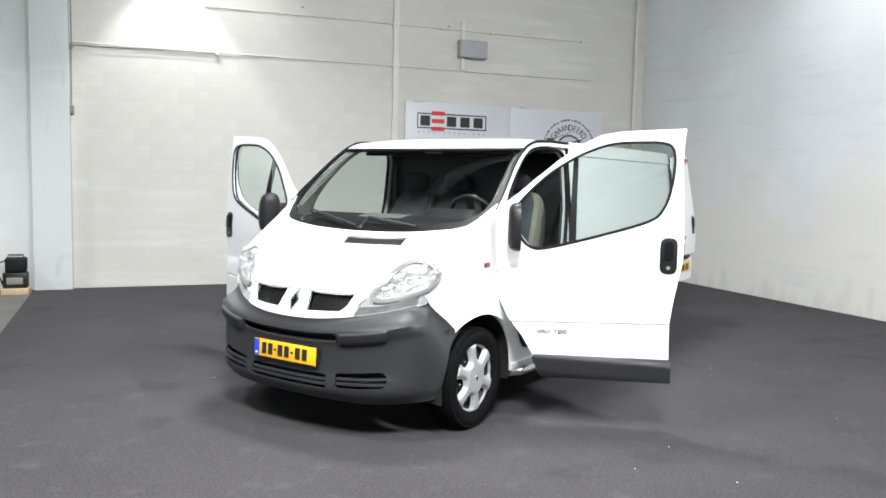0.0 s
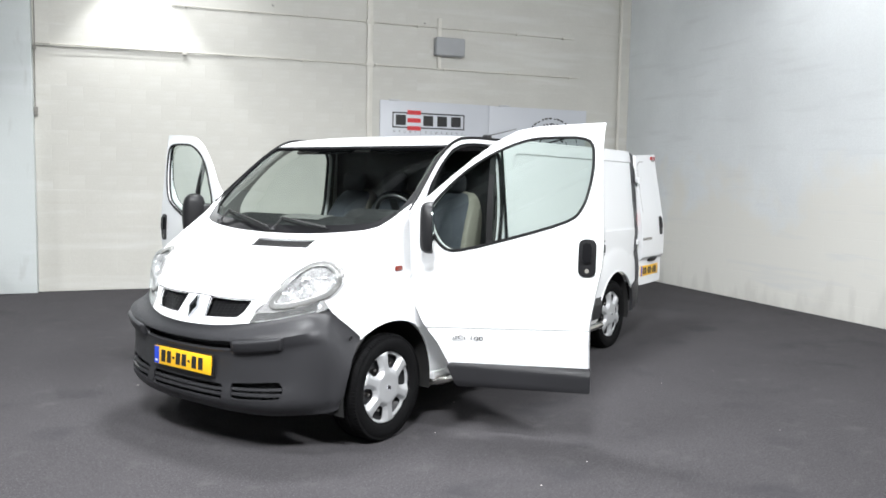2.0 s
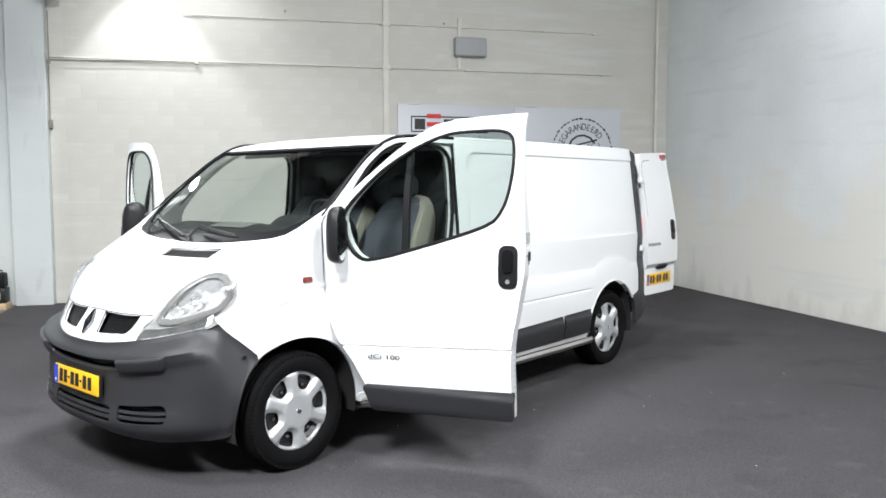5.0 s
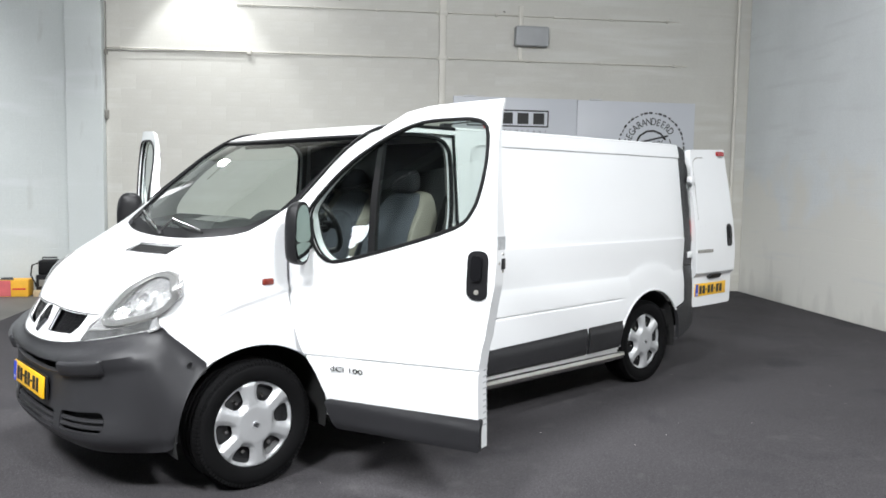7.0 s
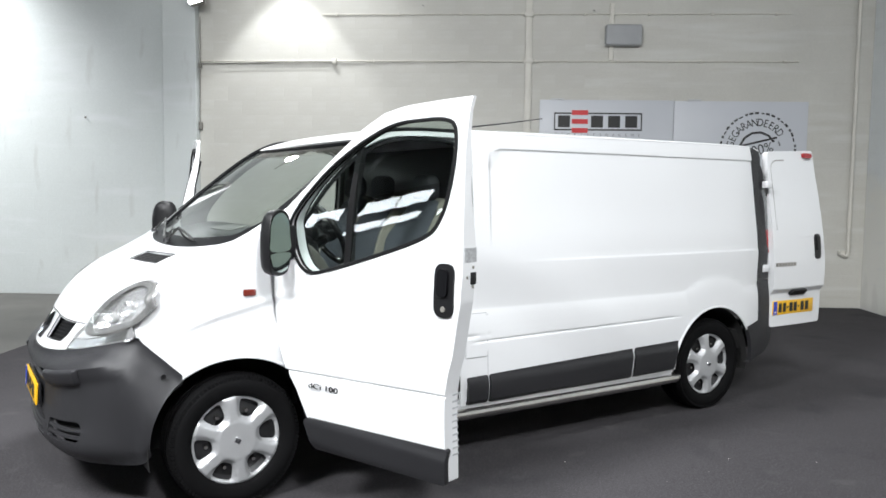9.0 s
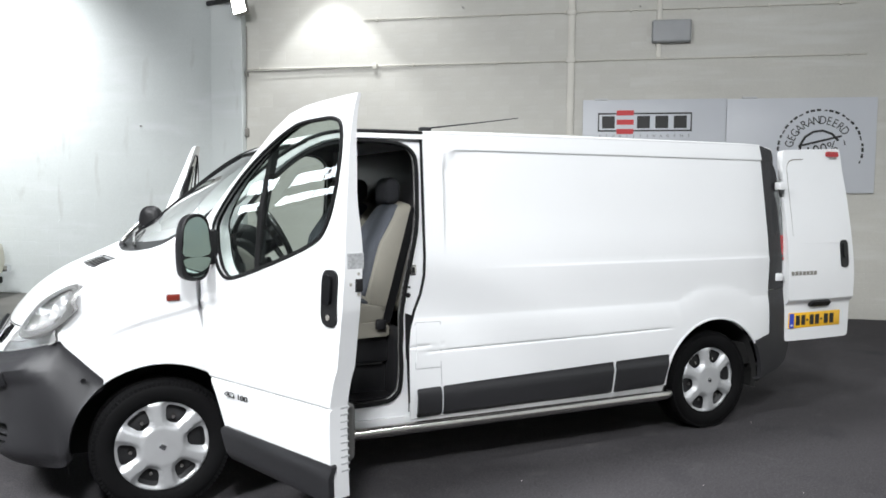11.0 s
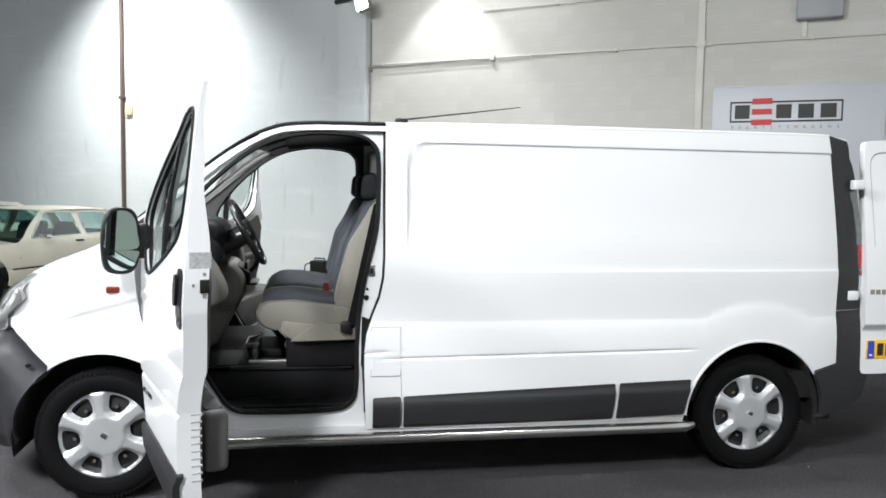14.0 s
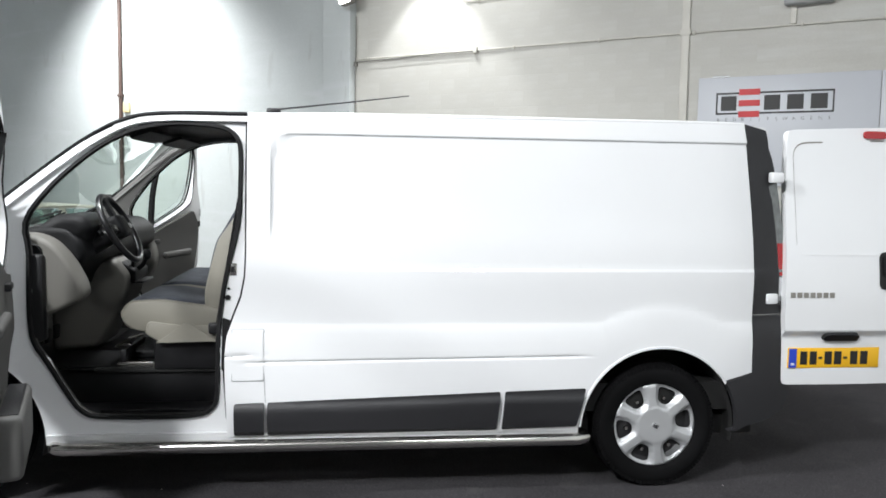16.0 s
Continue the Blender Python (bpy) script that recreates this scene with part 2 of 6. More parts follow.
M_EASTWALL = stained_toned(material("white_painted_block", (0.75, 0.78, 0.79), 0.55, grain=0.03, grain_scale=60, mottle=0.06, mottle_scale=0.9, bump=0.3), [
    # creamier tone towards the floor from about 1.5 m, its border broken by noise
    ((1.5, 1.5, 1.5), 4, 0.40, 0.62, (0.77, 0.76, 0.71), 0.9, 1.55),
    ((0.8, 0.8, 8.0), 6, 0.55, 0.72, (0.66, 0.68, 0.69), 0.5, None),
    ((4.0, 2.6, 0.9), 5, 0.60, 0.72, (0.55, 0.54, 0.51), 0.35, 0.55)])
M_CONDUIT = material("painted_conduit", (0.66, 0.64, 0.58), 0.5, mottle=0.06, mottle_scale=3)
M_CABLE = material("grey_cable", (0.22, 0.21, 0.19), 0.6, mottle=0.1)
M_CEIL = material("dark_roof_deck", (0.05, 0.055, 0.06), 0.8, mottle=0.2)

# ---- mesh helpers ----


def finish(name, bm, mat, parent=None, label="", smooth=35, at=None):
    me = bpy.data.meshes.new(name)
    bm.to_mesh(me)
    bm.free()
    me.materials.append(mat)
    if smooth:
        me.shade_smooth()
        me.set_sharp_from_angle(angle=radians(smooth))
    ob = new(name, me)
    if parent:
        ob.parent = parent
    if at is not None:
        ob.matrix_basis = at
    if label:
        ob["label"] = label
    return ob


def part(name, bm, mat, parent, label="", smooth=35, at=None):
    return finish(name, bm, mat, parent, label, smooth, at)


def thing(name, label, category, at=None, group=""):
    ob = new(name)
    ob.empty_display_size = 0.2
    if at is not None:
        ob.matrix_basis = at
    return tagged(ob, label, category, group)


def setting(name, bm, mat, label, category, at=None, smooth=0):
    return tagged(finish(name, bm, mat, None, "", smooth, at), label, category, kind="structure")


def box(bm, x0, x1, y0, y1, z0, z1, bevel=0.0, seg=2, m=None):
    got = bmesh.ops.create_cube(bm, size=1.0)["verts"]
    for v in got:
        v.co = Vector(((x0 + x1) / 2 + v.co.x * (x1 - x0), (y0 + y1) / 2 + v.co.y * (y1 - y0), (z0 + z1) / 2 + v.co.z * (z1 - z0)))
    if bevel:
        edges = list({e for v in got for e in v.link_edges})
        out = bmesh.ops.bevel(bm, geom=edges, offset=bevel, segments=seg, profile=0.5, affect="EDGES")
        got = list({v for f in out["faces"] for v in f.verts} | {v for v in got if v.is_valid})
    if m is not None:
        bmesh.ops.transform(bm, matrix=m, verts=got)
    return bm


def boxed(*a, **k):
    return box(bmesh.new(), *a, **k)


def tube(bm, pts, r, n=10, caps=True):
    """A round tube along a polyline; r may be a list."""
    pts = [Vector(p) for p in pts]
    rings, up = [], None
    for i, p in enumerate(pts):
        d = (pts[min(i + 1, len(pts) - 1)] - pts[max(i - 1, 0)]).normalized()
        if up is None:
            up = Vector((0, 0, 1)) if abs(d.z) < 0.9 else Vector((1, 0, 0))
        side = d.cross(up).normalized()
        up = side.cross(d).normalized()
        rr = r[i] if isinstance(r, (list, tuple)) else r
        rings.append([bm.verts.new(p + (side * math.cos(t) + up * math.sin(t)) * rr) for t in (2 * math.pi * k / n for k in range(n))])
    for a, b in zip(rings, rings[1:]):
        for k in range(n):
            bm.faces.new((a[k], a[(k + 1) % n], b[(k + 1) % n], b[k]))
    if caps:
        bm.faces.new(rings[0][::-1])
        bm.faces.new(rings[-1])
    bmesh.ops.recalc_face_normals(bm, faces=bm.faces[:])
    return bm


def lathe(profile, n=64, axis="X"):
    """Turns (radius, along) pairs about an axis."""
    bm = bmesh.new()
    rings = []
    for r, a in profile:
        ring = []
        for k in range(n):
            t = 2 * math.pi * k / n
            ring.append(bm.verts.new((a, r * math.cos(t), r * math.sin(t)) if axis == "X" else (r * math.cos(t), r * math.sin(t), a)))
        rings.append(ring)
    for a, b in zip(rings, rings[1:]):
        for k in range(n):
            bm.faces.new((a[k], a[(k + 1) % n], b[(k + 1) % n], b[k]))
    bmesh.ops.recalc_face_normals(bm, faces=bm.faces[:])
    return bm


def spline(table):
    """A smooth curve through rows (t, values...)."""
    rows = [tuple(float(c) for c in r) for r in table]
    ts = [r[0] for r in rows]
    vals = [np.array(r[1:]) for r in rows]
    slope = []
    for i in range(len(rows)):
        a, b = max(i - 1, 0), min(i + 1, len(rows) - 1)
        slope.append((vals[b] - vals[a]) / (ts[b] - ts[a]))

    def at(t):
        t = min(max(t, ts[0]), ts[-1])
        i = 0
        while i < len(ts) - 2 and t > ts[i + 1]:
            i += 1
        h = ts[i + 1] - ts[i]
        k = (t - ts[i]) / h
        p = (2 * k**3 - 3 * k**2 + 1) * vals[i] + (k**3 - 2 * k**2 + k) * h * slope[i] + (3 * k**2 - 2 * k**3) * vals[i + 1] + (k**3 - k**2) * h * slope[i + 1]
        return p if len(p) > 1 else float(p[0])
    return at


def steps(a, b, n):
    return [a + (b - a) * i / n for i in range(n + 1)]


def rounded(points, r, n=4):
    """A closed polygon with its corners rounded; r may be a list."""
    out = []
    k = len(points)
    for i in range(k):
        p, a, b = Vector(points[i]), Vector(points[i - 1]), Vector(points[(i + 1) % k])
        rr = r[i] if isinstance(r, (list, tuple)) else r
        la, lb = (a - p).length, (b - p).length
        cut = min(rr, la * 0.49, lb * 0.49)
        if cut < 1e-4:
            out.append(tuple(p))
            continue
        s, e = p + (a - p) / la * cut, p + (b - p) / lb * cut
        for j in range(n + 1):
            t = j / n
            q = s * (1 - t) ** 2 + p * 2 * t * (1 - t) + e * t**2
            out.append(tuple(q))
    return out


def smooth_loop(points, per=4):
    """A closed smooth curve through points."""
    k, out = len(points), []
    P = [Vector(p) for p in points]
    for i in range(k):
        a, b, c, d = P[i - 1], P[i], P[(i + 1) % k], P[(i + 2) % k]
        for j in range(per):
            t = j / per
            out.append(tuple(0.5 * (2 * b + (c - a) * t + (2 * a - 5 * b + 4 * c - d) * t**2 + (3 * b - a - 3 * c + d) * t**3)))
    return out


def arc(cx, cy, r, a0, a1, n=14):
    return [(cx + r * math.cos(radians(a)), cy + r * math.sin(radians(a))) for a in steps(a0, a1, n)]


def sheet(outer, f, holes=(), ucuts=(), vcuts=(), thick=0.0, lift=0.0, mirror=False, shape=None, push=None):
    """A panel: a polygon with holes in (u, v), cut along lines and laid on the surface f(u, v), with thickness behind it (or along push)."""
    bm = bmesh.new()
    for loop in (outer, *holes):
        vs = [bm.verts.new((p[0], p[1], 0)) for p in loop]
        for i in range(len(vs)):
            bm.edges.new((vs[i - 1], vs[i]))
    bmesh.ops.triangle_fill(bm, use_beauty=True, use_dissolve=False, edges=bm.edges[:], normal=(0, 0, 1))
    for cuts, axis in ((ucuts, 0), (vcuts, 1)):
        for c in cuts:
            co, no = [0, 0, 0], [0, 0, 0]
            co[axis], no[axis] = c, 1
            bmesh.ops.bisect_plane(bm, geom=bm.verts[:] + bm.edges[:] + bm.faces[:], dist=1e-5, plane_co=co, plane_no=no)
    for face in bm.faces:
        face.normal_update()
        if face.normal.z < 0:
            face.normal_flip()
    e, place, normal = 1e-3, {}, {}
    for v in bm.verts:
        u, w = v.co.x, v.co.y
        p = Vector(f(u, w))
        n = (Vector(f(u + e, w)) - Vector(f(u - e, w))).cross(Vector(f(u, w + e)) - Vector(f(u, w - e)))
        n = n.normalized() if n.length > 1e-12 else Vector((0, 0, 1))
        up = lift + (shape(u, w) if shape else 0)
        place[v], normal[v] = p + n * up, n
    verts, faces = list(bm.verts), list(bm.faces)
    rim = [(ed.link_loops[0].vert, ed.link_loops[0].link_loop_next.vert) for ed in bm.edges if len(ed.link_faces) == 1]
    if thick:
        back = {v: bm.verts.new(place[v] + (Vector(push) if push else -normal[v]) * thick) for v in verts}
        for face in faces:
            bm.faces.new([back[v] for v in reversed(face.verts)])
        for a, b in rim:
            bm.faces.new((b, a, back[a], back[b]))
    for v in verts:
        v.co = place[v]
    if mirror:
        for v in bm.verts:
            v.co.x = -v.co.x
        bmesh.ops.reverse_faces(bm, faces=bm.faces[:])
    return bm


def ribbon(path, f, width, height, closed=True, mirror=False, lift=0.0):
    """A raised strip of a width along a path in (u, v) on the surface f: seals and mouldings."""
    bm = bmesh.new()
    k, e, rings = len(path), 1e-3, []
    P = [Vector((p[0], p[1])) for p in path]
    for i, p in enumerate(P):
        a, b = (P[i - 1], P[(i + 1) % k]) if closed else (P[max(i - 1, 0)], P[min(i + 1, k - 1)])
        q = Vector(f(p.x, p.y))
        n = (Vector(f(p.x + e, p.y)) - Vector(f(p.x - e, p.y))).cross(Vector(f(p.x, p.y + e)) - Vector(f(p.x, p.y - e))).normalized()
        along = (Vector(f(b.x, b.y)) - Vector(f(a.x, a.y))).normalized()
        side = n.cross(along).normalized()
        q = q + n * lift
        rings.append([bm.verts.new(c) for c in (q - side * width / 2, q - side * width * 0.3 + n * height, q + side * width * 0.3 + n * height, q + side * width / 2, q - n * height * 0.5)])
    m = len(rings[0])
    for i in range(k if closed else k - 1):
        a, b = rings[i], rings[(i + 1) % k]
        for j in range(m):
            bm.faces.new((a[j], a[(j + 1) % m], b[(j + 1) % m], b[j]))
    if not closed:
        bm.faces.new(rings[0])
        bm.faces.new(rings[-1][::-1])
    bmesh.ops.recalc_face_normals(bm, faces=bm.faces[:])
    if mirror:
        for v in bm.verts:
            v.co.x = -v.co.x
        bmesh.ops.reverse_faces(bm, faces=bm.faces[:])
    return bm


# ---- hall ----
setting("floor", boxed(-18, 7.3, -16, 6.9, -0.12, -0.006), M_CONCRETE, "worn grey concrete floor of a large hall", "floor", ROOM)
carpet = boxed(-2.74, 7.03, -14, 6.68, -0.005, 0.0)
tagged(finish("carpet", carpet, M_CARPET, None, "", 0, ROOM), "dark charcoal needle-felt show carpet on concrete", "carpet", kind="structure")
HIGH = 6.4
setting("wall_north", boxed(-18, 7.3, 6.70, 6.95, -0.1, HIGH), M_BLOCK, "cream painted concrete block back wall of the hall", "wall", ROOM)
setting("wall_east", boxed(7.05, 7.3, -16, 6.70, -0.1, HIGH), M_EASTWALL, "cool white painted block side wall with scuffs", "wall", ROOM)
setting("wall_west", boxed(-18.25, -18, -16, 6.95, -0.1, HIGH), M_BLOCKBLUE, "plain painted wall closing the hall", "wall", ROOM)
setting("wall_south", boxed(-18, 7.3, -16.25, -16, -0.1, HIGH), M_BLOCKBLUE, "plain painted wall closing the hall", "wall", ROOM)
setting("ceiling", boxed(-18.25, 7.3, -16.25, 6.95, HIGH, HIGH + 0.2), M_CEIL, "dark hall roof deck", "ceiling", ROOM)
setting("column", boxed(-2.725, -2.255, 6.55, 6.71, 0, HIGH, 0.006), M_BLOCKBLUE, "cool white painted wall pier", "column", ROOM)

# ---- van ----
van = thing("van", "white panel van with grey bumpers and three doors standing open", "van")

W_TABLE = spline([(0.2, 0.915), (0.35, 0.931), (0.55, 0.938), (0.72, 0.9375), (0.88, 0.9345), (1.0, 0.9365), (1.14, 0.9405), (1.3, 0.930), (1.5, 0.915), (1.7, 0.897), (1.85, 0.880), (1.95, 0.862), (2.1, 0.84)])


def smoothstep(a, b, x):
    t = min(max((x - a) / (b - a), 0.0), 1.0)
    return t * t * (3 - 2 * t)


def side_x(y, z):
    """Half width of the body side at a place along it and a height."""
    x = W_TABLE(z)
    if y < 0.25:
        x -= 0.105 * ((0.25 - y) / 0.65) ** 2
    if y > 3.75:
        x -= 0.075 * ((y - 3.75) / 0.5) ** 2
    if z > 1.4 and y < 1.35:
        x -= 0.045 * smoothstep(1.4, 1.85, z) * (1 - smoothstep(0.70, 1.35, y))
    # lower ledge that swells into the wheel arches
    low = 0.868 + 0.02 * smoothstep(0.3, 1.4, y) - z
    front, rear = 0.605 - math.hypot(y, z - 0.33), 0.645 - math.hypot(y - 3.5, z - 0.33)
    if y < 0.3:
        low = min(low, 0.40 * (y + 0.1)) if y > -0.1 else -0.1
    f = max(low, front, rear)
    if f > -0.02:
        x += 0.019 * (1 - math.exp(-max(f, 0.0) / 0.055)) + 0.0006 * smoothstep(-0.02, 0.0, f)
    # shoulder line and lower groove
    if y > 1.4:
        fade = smoothstep(1.7, 2.4, y)
        x += 0.007 * fade * (1 - smoothstep(1.150, 1.168, z))
        x -= 0.010 * math.exp(-(((z - 0.684 - 0.011 * y) / 0.0055) ** 2)) * (1 - smoothstep(3.0, 3.15, y))
        # pressed panel
        inside = min(y - 1.505, 4.1 - y, z - 0.9, 1.822 - z)
        if inside > -0.05:
            cy, cz = max(1.625 - y, 0), max(z - 1.702, 0)
            inside = min(inside, 0.12 - math.hypot(cy, cz)) if (cy > 0 and cz > 0) else inside
            x -= 0.012 * smoothstep(-0.004, 0.006, inside) * smoothstep(1.25, 1.5, z)
    elif 0.3 < y:
        x -= 0.010 * math.exp(-(((z - 0.672 - 0.045 * y) / 0.0055) ** 2))
    # feature line that climbs over the front wing on to the door
    if y < 1.0:
        d = z - (0.985 + 0.27 * y - 0.4 * min(y, 0.0) ** 2)
        fade = smoothstep(-0.36, -0.2, y) * (1 - smoothstep(0.22, 0.5, y))
        x += fade * (0.008 * math.exp(-((d / 0.016) ** 2)) - (0.003 * math.exp(-(((d + 0.035) / 0.022) ** 2)) if d < 0 else 0.0))
    return x


def side(y, z):
    return (side_x(y, z), y, z)


def side_in(depth):
    return lambda y, z: (side_x(y, z) - depth, y, z)


# upper shell: stations of centre (y, z) and side edge (y, z); then the powers of its plan and section curves
SHELL = spline([
    (0.0, -0.790, 0.745, -0.440, 0.870),
    (1.0, -0.715, 0.860, -0.425, 0.950),
    (2.0, -0.665, 0.940, -0.410, 1.005),
    (3.0, -0.580, 1.030, -0.380, 1.060),
    (4.0, -0.455, 1.115, -0.250, 1.140),
    (5.0, -0.290, 1.190, -0.120, 1.215),
    (6.0, -0.130, 1.248, 0.060, 1.325),
    (7.0, 0.040, 1.378, 0.190, 1.425),
    (8.0, 0.210, 1.510, 0.330, 1.545),
    (9.0, 0.530, 1.745, 0.600, 1.765),
    (10.0, 0.760, 1.875, 0.800, 1.872),
    (11.0, 0.980, 1.928, 0.990, 1.905),
    (12.0, 1.390, 1.955, 1.390, 1.908),
    (13.0, 2.100, 1.968, 2.100, 1.915),
    (14.0, 3.000, 1.968, 3.000, 1.922),
    (15.0, 3.960, 1.950, 3.950, 1.920),
    (16.0, 4.130, 1.925, 4.090, 1.890),
])
POWERS = spline([(0, 2.3, 2.3), (1, 2.3, 1.8), (2, 2.4, 2.0), (3, 2.6, 2.2), (4, 2.8, 2.2), (5, 2.6, 2.4), (6, 2.4, 2.4), (7, 2.2, 2.3), (8, 2.2, 2.3), (9, 2.2, 2.6), (10, 3.0, 3.4), (11, 3.0, 4.0), (16, 3.0, 4.0)])


def shell(s, v):
    yc, zc, ys, zs = SHELL(v)
    py, pz = POWERS(v)
    a = min(abs(s), 1.02)
    return (side_x(ys, zs) * s, yc + (ys - yc) * a**py, zc + (zs - zc) * a**pz)


def shell_edge(v):
    _, _, ys, zs = SHELL(v)
    return ys, zs


S_CUTS = steps(-0.98, 0.98, 28)
S_FINE = S_CUTS + [-0.99, 0.99]


def rect(u0, u1, v0, v1):
    return [(u0, v0), (u1, v0), (u1, v1), (u0, v1)]



# headlight, grille and vent outlines on the shell, left half
LAMP_HI = smooth_loop([(0.645, 0.80), (0.668, 1.8), (0.702, 2.95), (0.738, 3.66), (0.80, 3.84), (0.89, 3.66), (0.98, 3.15), (1.035, 2.35), (1.02, 1.50), (0.965, 0.86), (0.84, 0.60), (0.72, 0.56)], 4)
LAMP_LO = rounded([(0.548, 0.02), (0.985, 0.03), (0.968, 0.62), (0.945, 0.66), (0.90, 0.52), (0.80, 0.38), (0.70, 0.34), (0.572, 0.42)], 0.02, 3)
LAMP_HOLE = rounded([(0.545, 0.02), (0.965, 0.02), (0.945, 0.72), (0.985, 1.3), (0.988, 2.5), (0.955, 3.2), (0.89, 3.82), (0.80, 4.0), (0.725, 3.82), (0.675, 3.0), (0.635, 1.9), (0.605, 0.98), (0.552, 0.55)], 0.05, 3)
LAMP_BOX = smooth_loop([(0.54, 0.0), (0.75, -0.02), (0.982, 0.0), (0.962, 0.70), (1.012, 1.15), (1.045, 1.75), (1.058, 2.4), (1.0, 3.26), (0.90, 3.80), (0.80, 4.0), (0.725, 3.82), (0.675, 3.0), (0.635, 1.9), (0.605, 0.98), (0.552, 0.45)], 4)
GRILLE = rounded([(0.125, 1.40), (0.50, 1.12), (0.475, 0.55), (0.435, 0.31), (0.15, 0.36), (0.135, 0.85)], 0.035, 3)


def lamp_edge(s, v):
    if s <= 1.0:
        return Vector(shell(s, v))
    ys, zs = shell_edge(v)
    y, z = ys + (s - 1.0) * 0.85, zs + (s - 1.0) * 0.10
    return Vector((side_x(y, z) + 0.003, y, z))


def lamp_f(s, v):
    """The shell, wrapped in a round bend on to the wing past its edge."""
    if s < 0.92:
        return tuple(lamp_edge(s, v))
    t = min((s - 0.92) / 0.16, 1.0)
    p = lamp_edge(0.92, v) * (1 - t) ** 2 + lamp_edge(1.0, v) * 2 * t * (1 - t) + lamp_edge(1.08, v) * t * t
    out = 0.100 * t * (1 - t)
    return (p.x + out, p.y - out * 0.6, p.z)


def flip(loop):
    return [(-p[0], p[1]) for p in reversed(loop)]


VENT = [(0.045, 4.80), (0.54, 4.85), (0.505, 5.49), (0.0, 5.42)]
SCREEN_EDGE = [(0.78, 6.0), (0.86, 6.10), (0.905, 6.45), (0.94, 6.9), (0.972, 7.25), (1.0, 7.5)]
bonnet_outline = [(-1, 0.0)] + [(x, 0.0) for x in steps(-0.9, 0.9, 12)] + [(1, 0.0), (1, 7.5)] + SCREEN_EDGE[::-1][1:] + flip(SCREEN_EDGE)[::-1][:-1] + [(-1, 7.5)]
BV = steps(0.2, 8.5, 44)
bonnet = part("bonnet", sheet(bonnet_outline, shell, holes=[LAMP_HOLE, flip(LAMP_HOLE), GRILLE, flip(GRILLE), VENT], ucuts=S_FINE, vcuts=BV, thick=0.012), M_WHITE, van, "white bonnet and nose")
part("roof", sheet(rect(-1, 1, 9.72, 16.0), shell, ucuts=S_FINE, vcuts=steps(9.9, 15.8, 30), thick=0.012), M_WHITE, van, "white roof")
screen_outer = [(-x, v) for x, v in SCREEN_EDGE[::-1]]
frame_loop = [(-0.999, 9.72), (-0.999, 7.48)] + screen_outer[1:] + [(x, 6.0) for x in steps(-0.7, 0.7, 8)] + SCREEN_EDGE[:-1] + [(0.999, 7.48), (0.999, 9.72)] + [(x, 9.72) for x in steps(0.9, -0.9, 10)]
SCREEN_HOLE = rounded([(-0.80, 6.42), (0.80, 6.42), (0.91, 6.9), (0.971, 8.6), (0.974, 9.58), (-0.974, 9.58), (-0.971, 8.6), (-0.91, 6.9)], 0.06, 3)
part("windscreen_frame", sheet(frame_loop, shell, holes=[SCREEN_HOLE], ucuts=S_FINE, vcuts=steps(6.1, 9.7, 26), thick=0.016), M_BAND, van, "black windscreen surround and scuttle")
for mirror in (False, True):
    part("pillar_lining", sheet([(0.915, 9.72), (0.905, 7.0), (0.950, 7.2), (0.955, 9.72)], shell, vcuts=steps(7.1, 9.6, 16), lift=-0.045, thick=0.010, mirror=mirror), M_PILLARGREY, van, "grey pillar lining")
part("windscreen", sheet(rounded([(-0.82, 6.38), (0.82, 6.38), (0.925, 6.9), (0.984, 8.6), (0.986, 9.62), (-0.986, 9.62), (-0.984, 8.6), (-0.925, 6.9)], 0.06, 3), shell, ucuts=S_CUTS, vcuts=steps(6.4, 9.4, 20), lift=-0.012), M_SCREEN, van, "green-tinted windscreen").visible_shadow = False
vent = part("bonnet_vent", sheet(VENT, shell, ucuts=steps(0.05, 0.5, 9), vcuts=steps(4.95, 5.5, 4), lift=-0.006), M_BLACK, van, "black slatted air vent")
for k in range(6):
    a = (k + 0.6) / 6.4
    part("slat", ribbon([(0.045 - 0.045 * a + 0.012 + (0.495 + 0.010 * a - 0.024) * q, 4.80 + 0.62 * a + (0.05 + 0.02 * a) * q) for q in steps(0, 1, 10)], shell, 0.010, 0.004, False, lift=-0.006), M_UNDER, vent)
part("vent_rim", ribbon(VENT, shell, 0.009, 0.003), M_BUMPER, vent)
for loop in (GRILLE, flip(GRILLE)):
    g = part("grille", sheet(loop, shell, ucuts=S_CUTS, vcuts=steps(0.3, 1.3, 8), lift=-0.035), M_BLACK, van, "black honeycomb grille")
    part("grille_wall", ribbon(loop, shell, 0.008, 0.003, lift=-0.003), M_BLACK, g)
    lo, hi = min(p[0] for p in loop), max(p[0] for p in loop)
    for k in range(6):
        v = 0.44 + 0.145 * k
        part("grille_bar", ribbon([(x, v + 0.10 * (0.3 - abs(x))) for x in steps(lo + 0.03, hi - 0.05, 8)], shell, 0.004, 0.003, False, lift=-0.026), M_BLACK, g)
    for k in range(9):
        x = lo + 0.03 + (hi - lo - 0.07) * k / 8
        part("grille_bar", ribbon([(x + (0.012 if x > 0 else -0.012) * q, 0.42 + 0.75 * q) for q in steps(0, 1, 5)], shell, 0.004, 0.003, False, lift=-0.027), M_BLACK, g)
part("bonnet_gap", ribbon([(x, 1.52 - 1.55 * abs(x) ** 1.25 * 0.52) for x in steps(-0.60, 0.60, 24)], shell, 0.006, 0.0012, False), M_UNDER, van, "dark bonnet shut line")
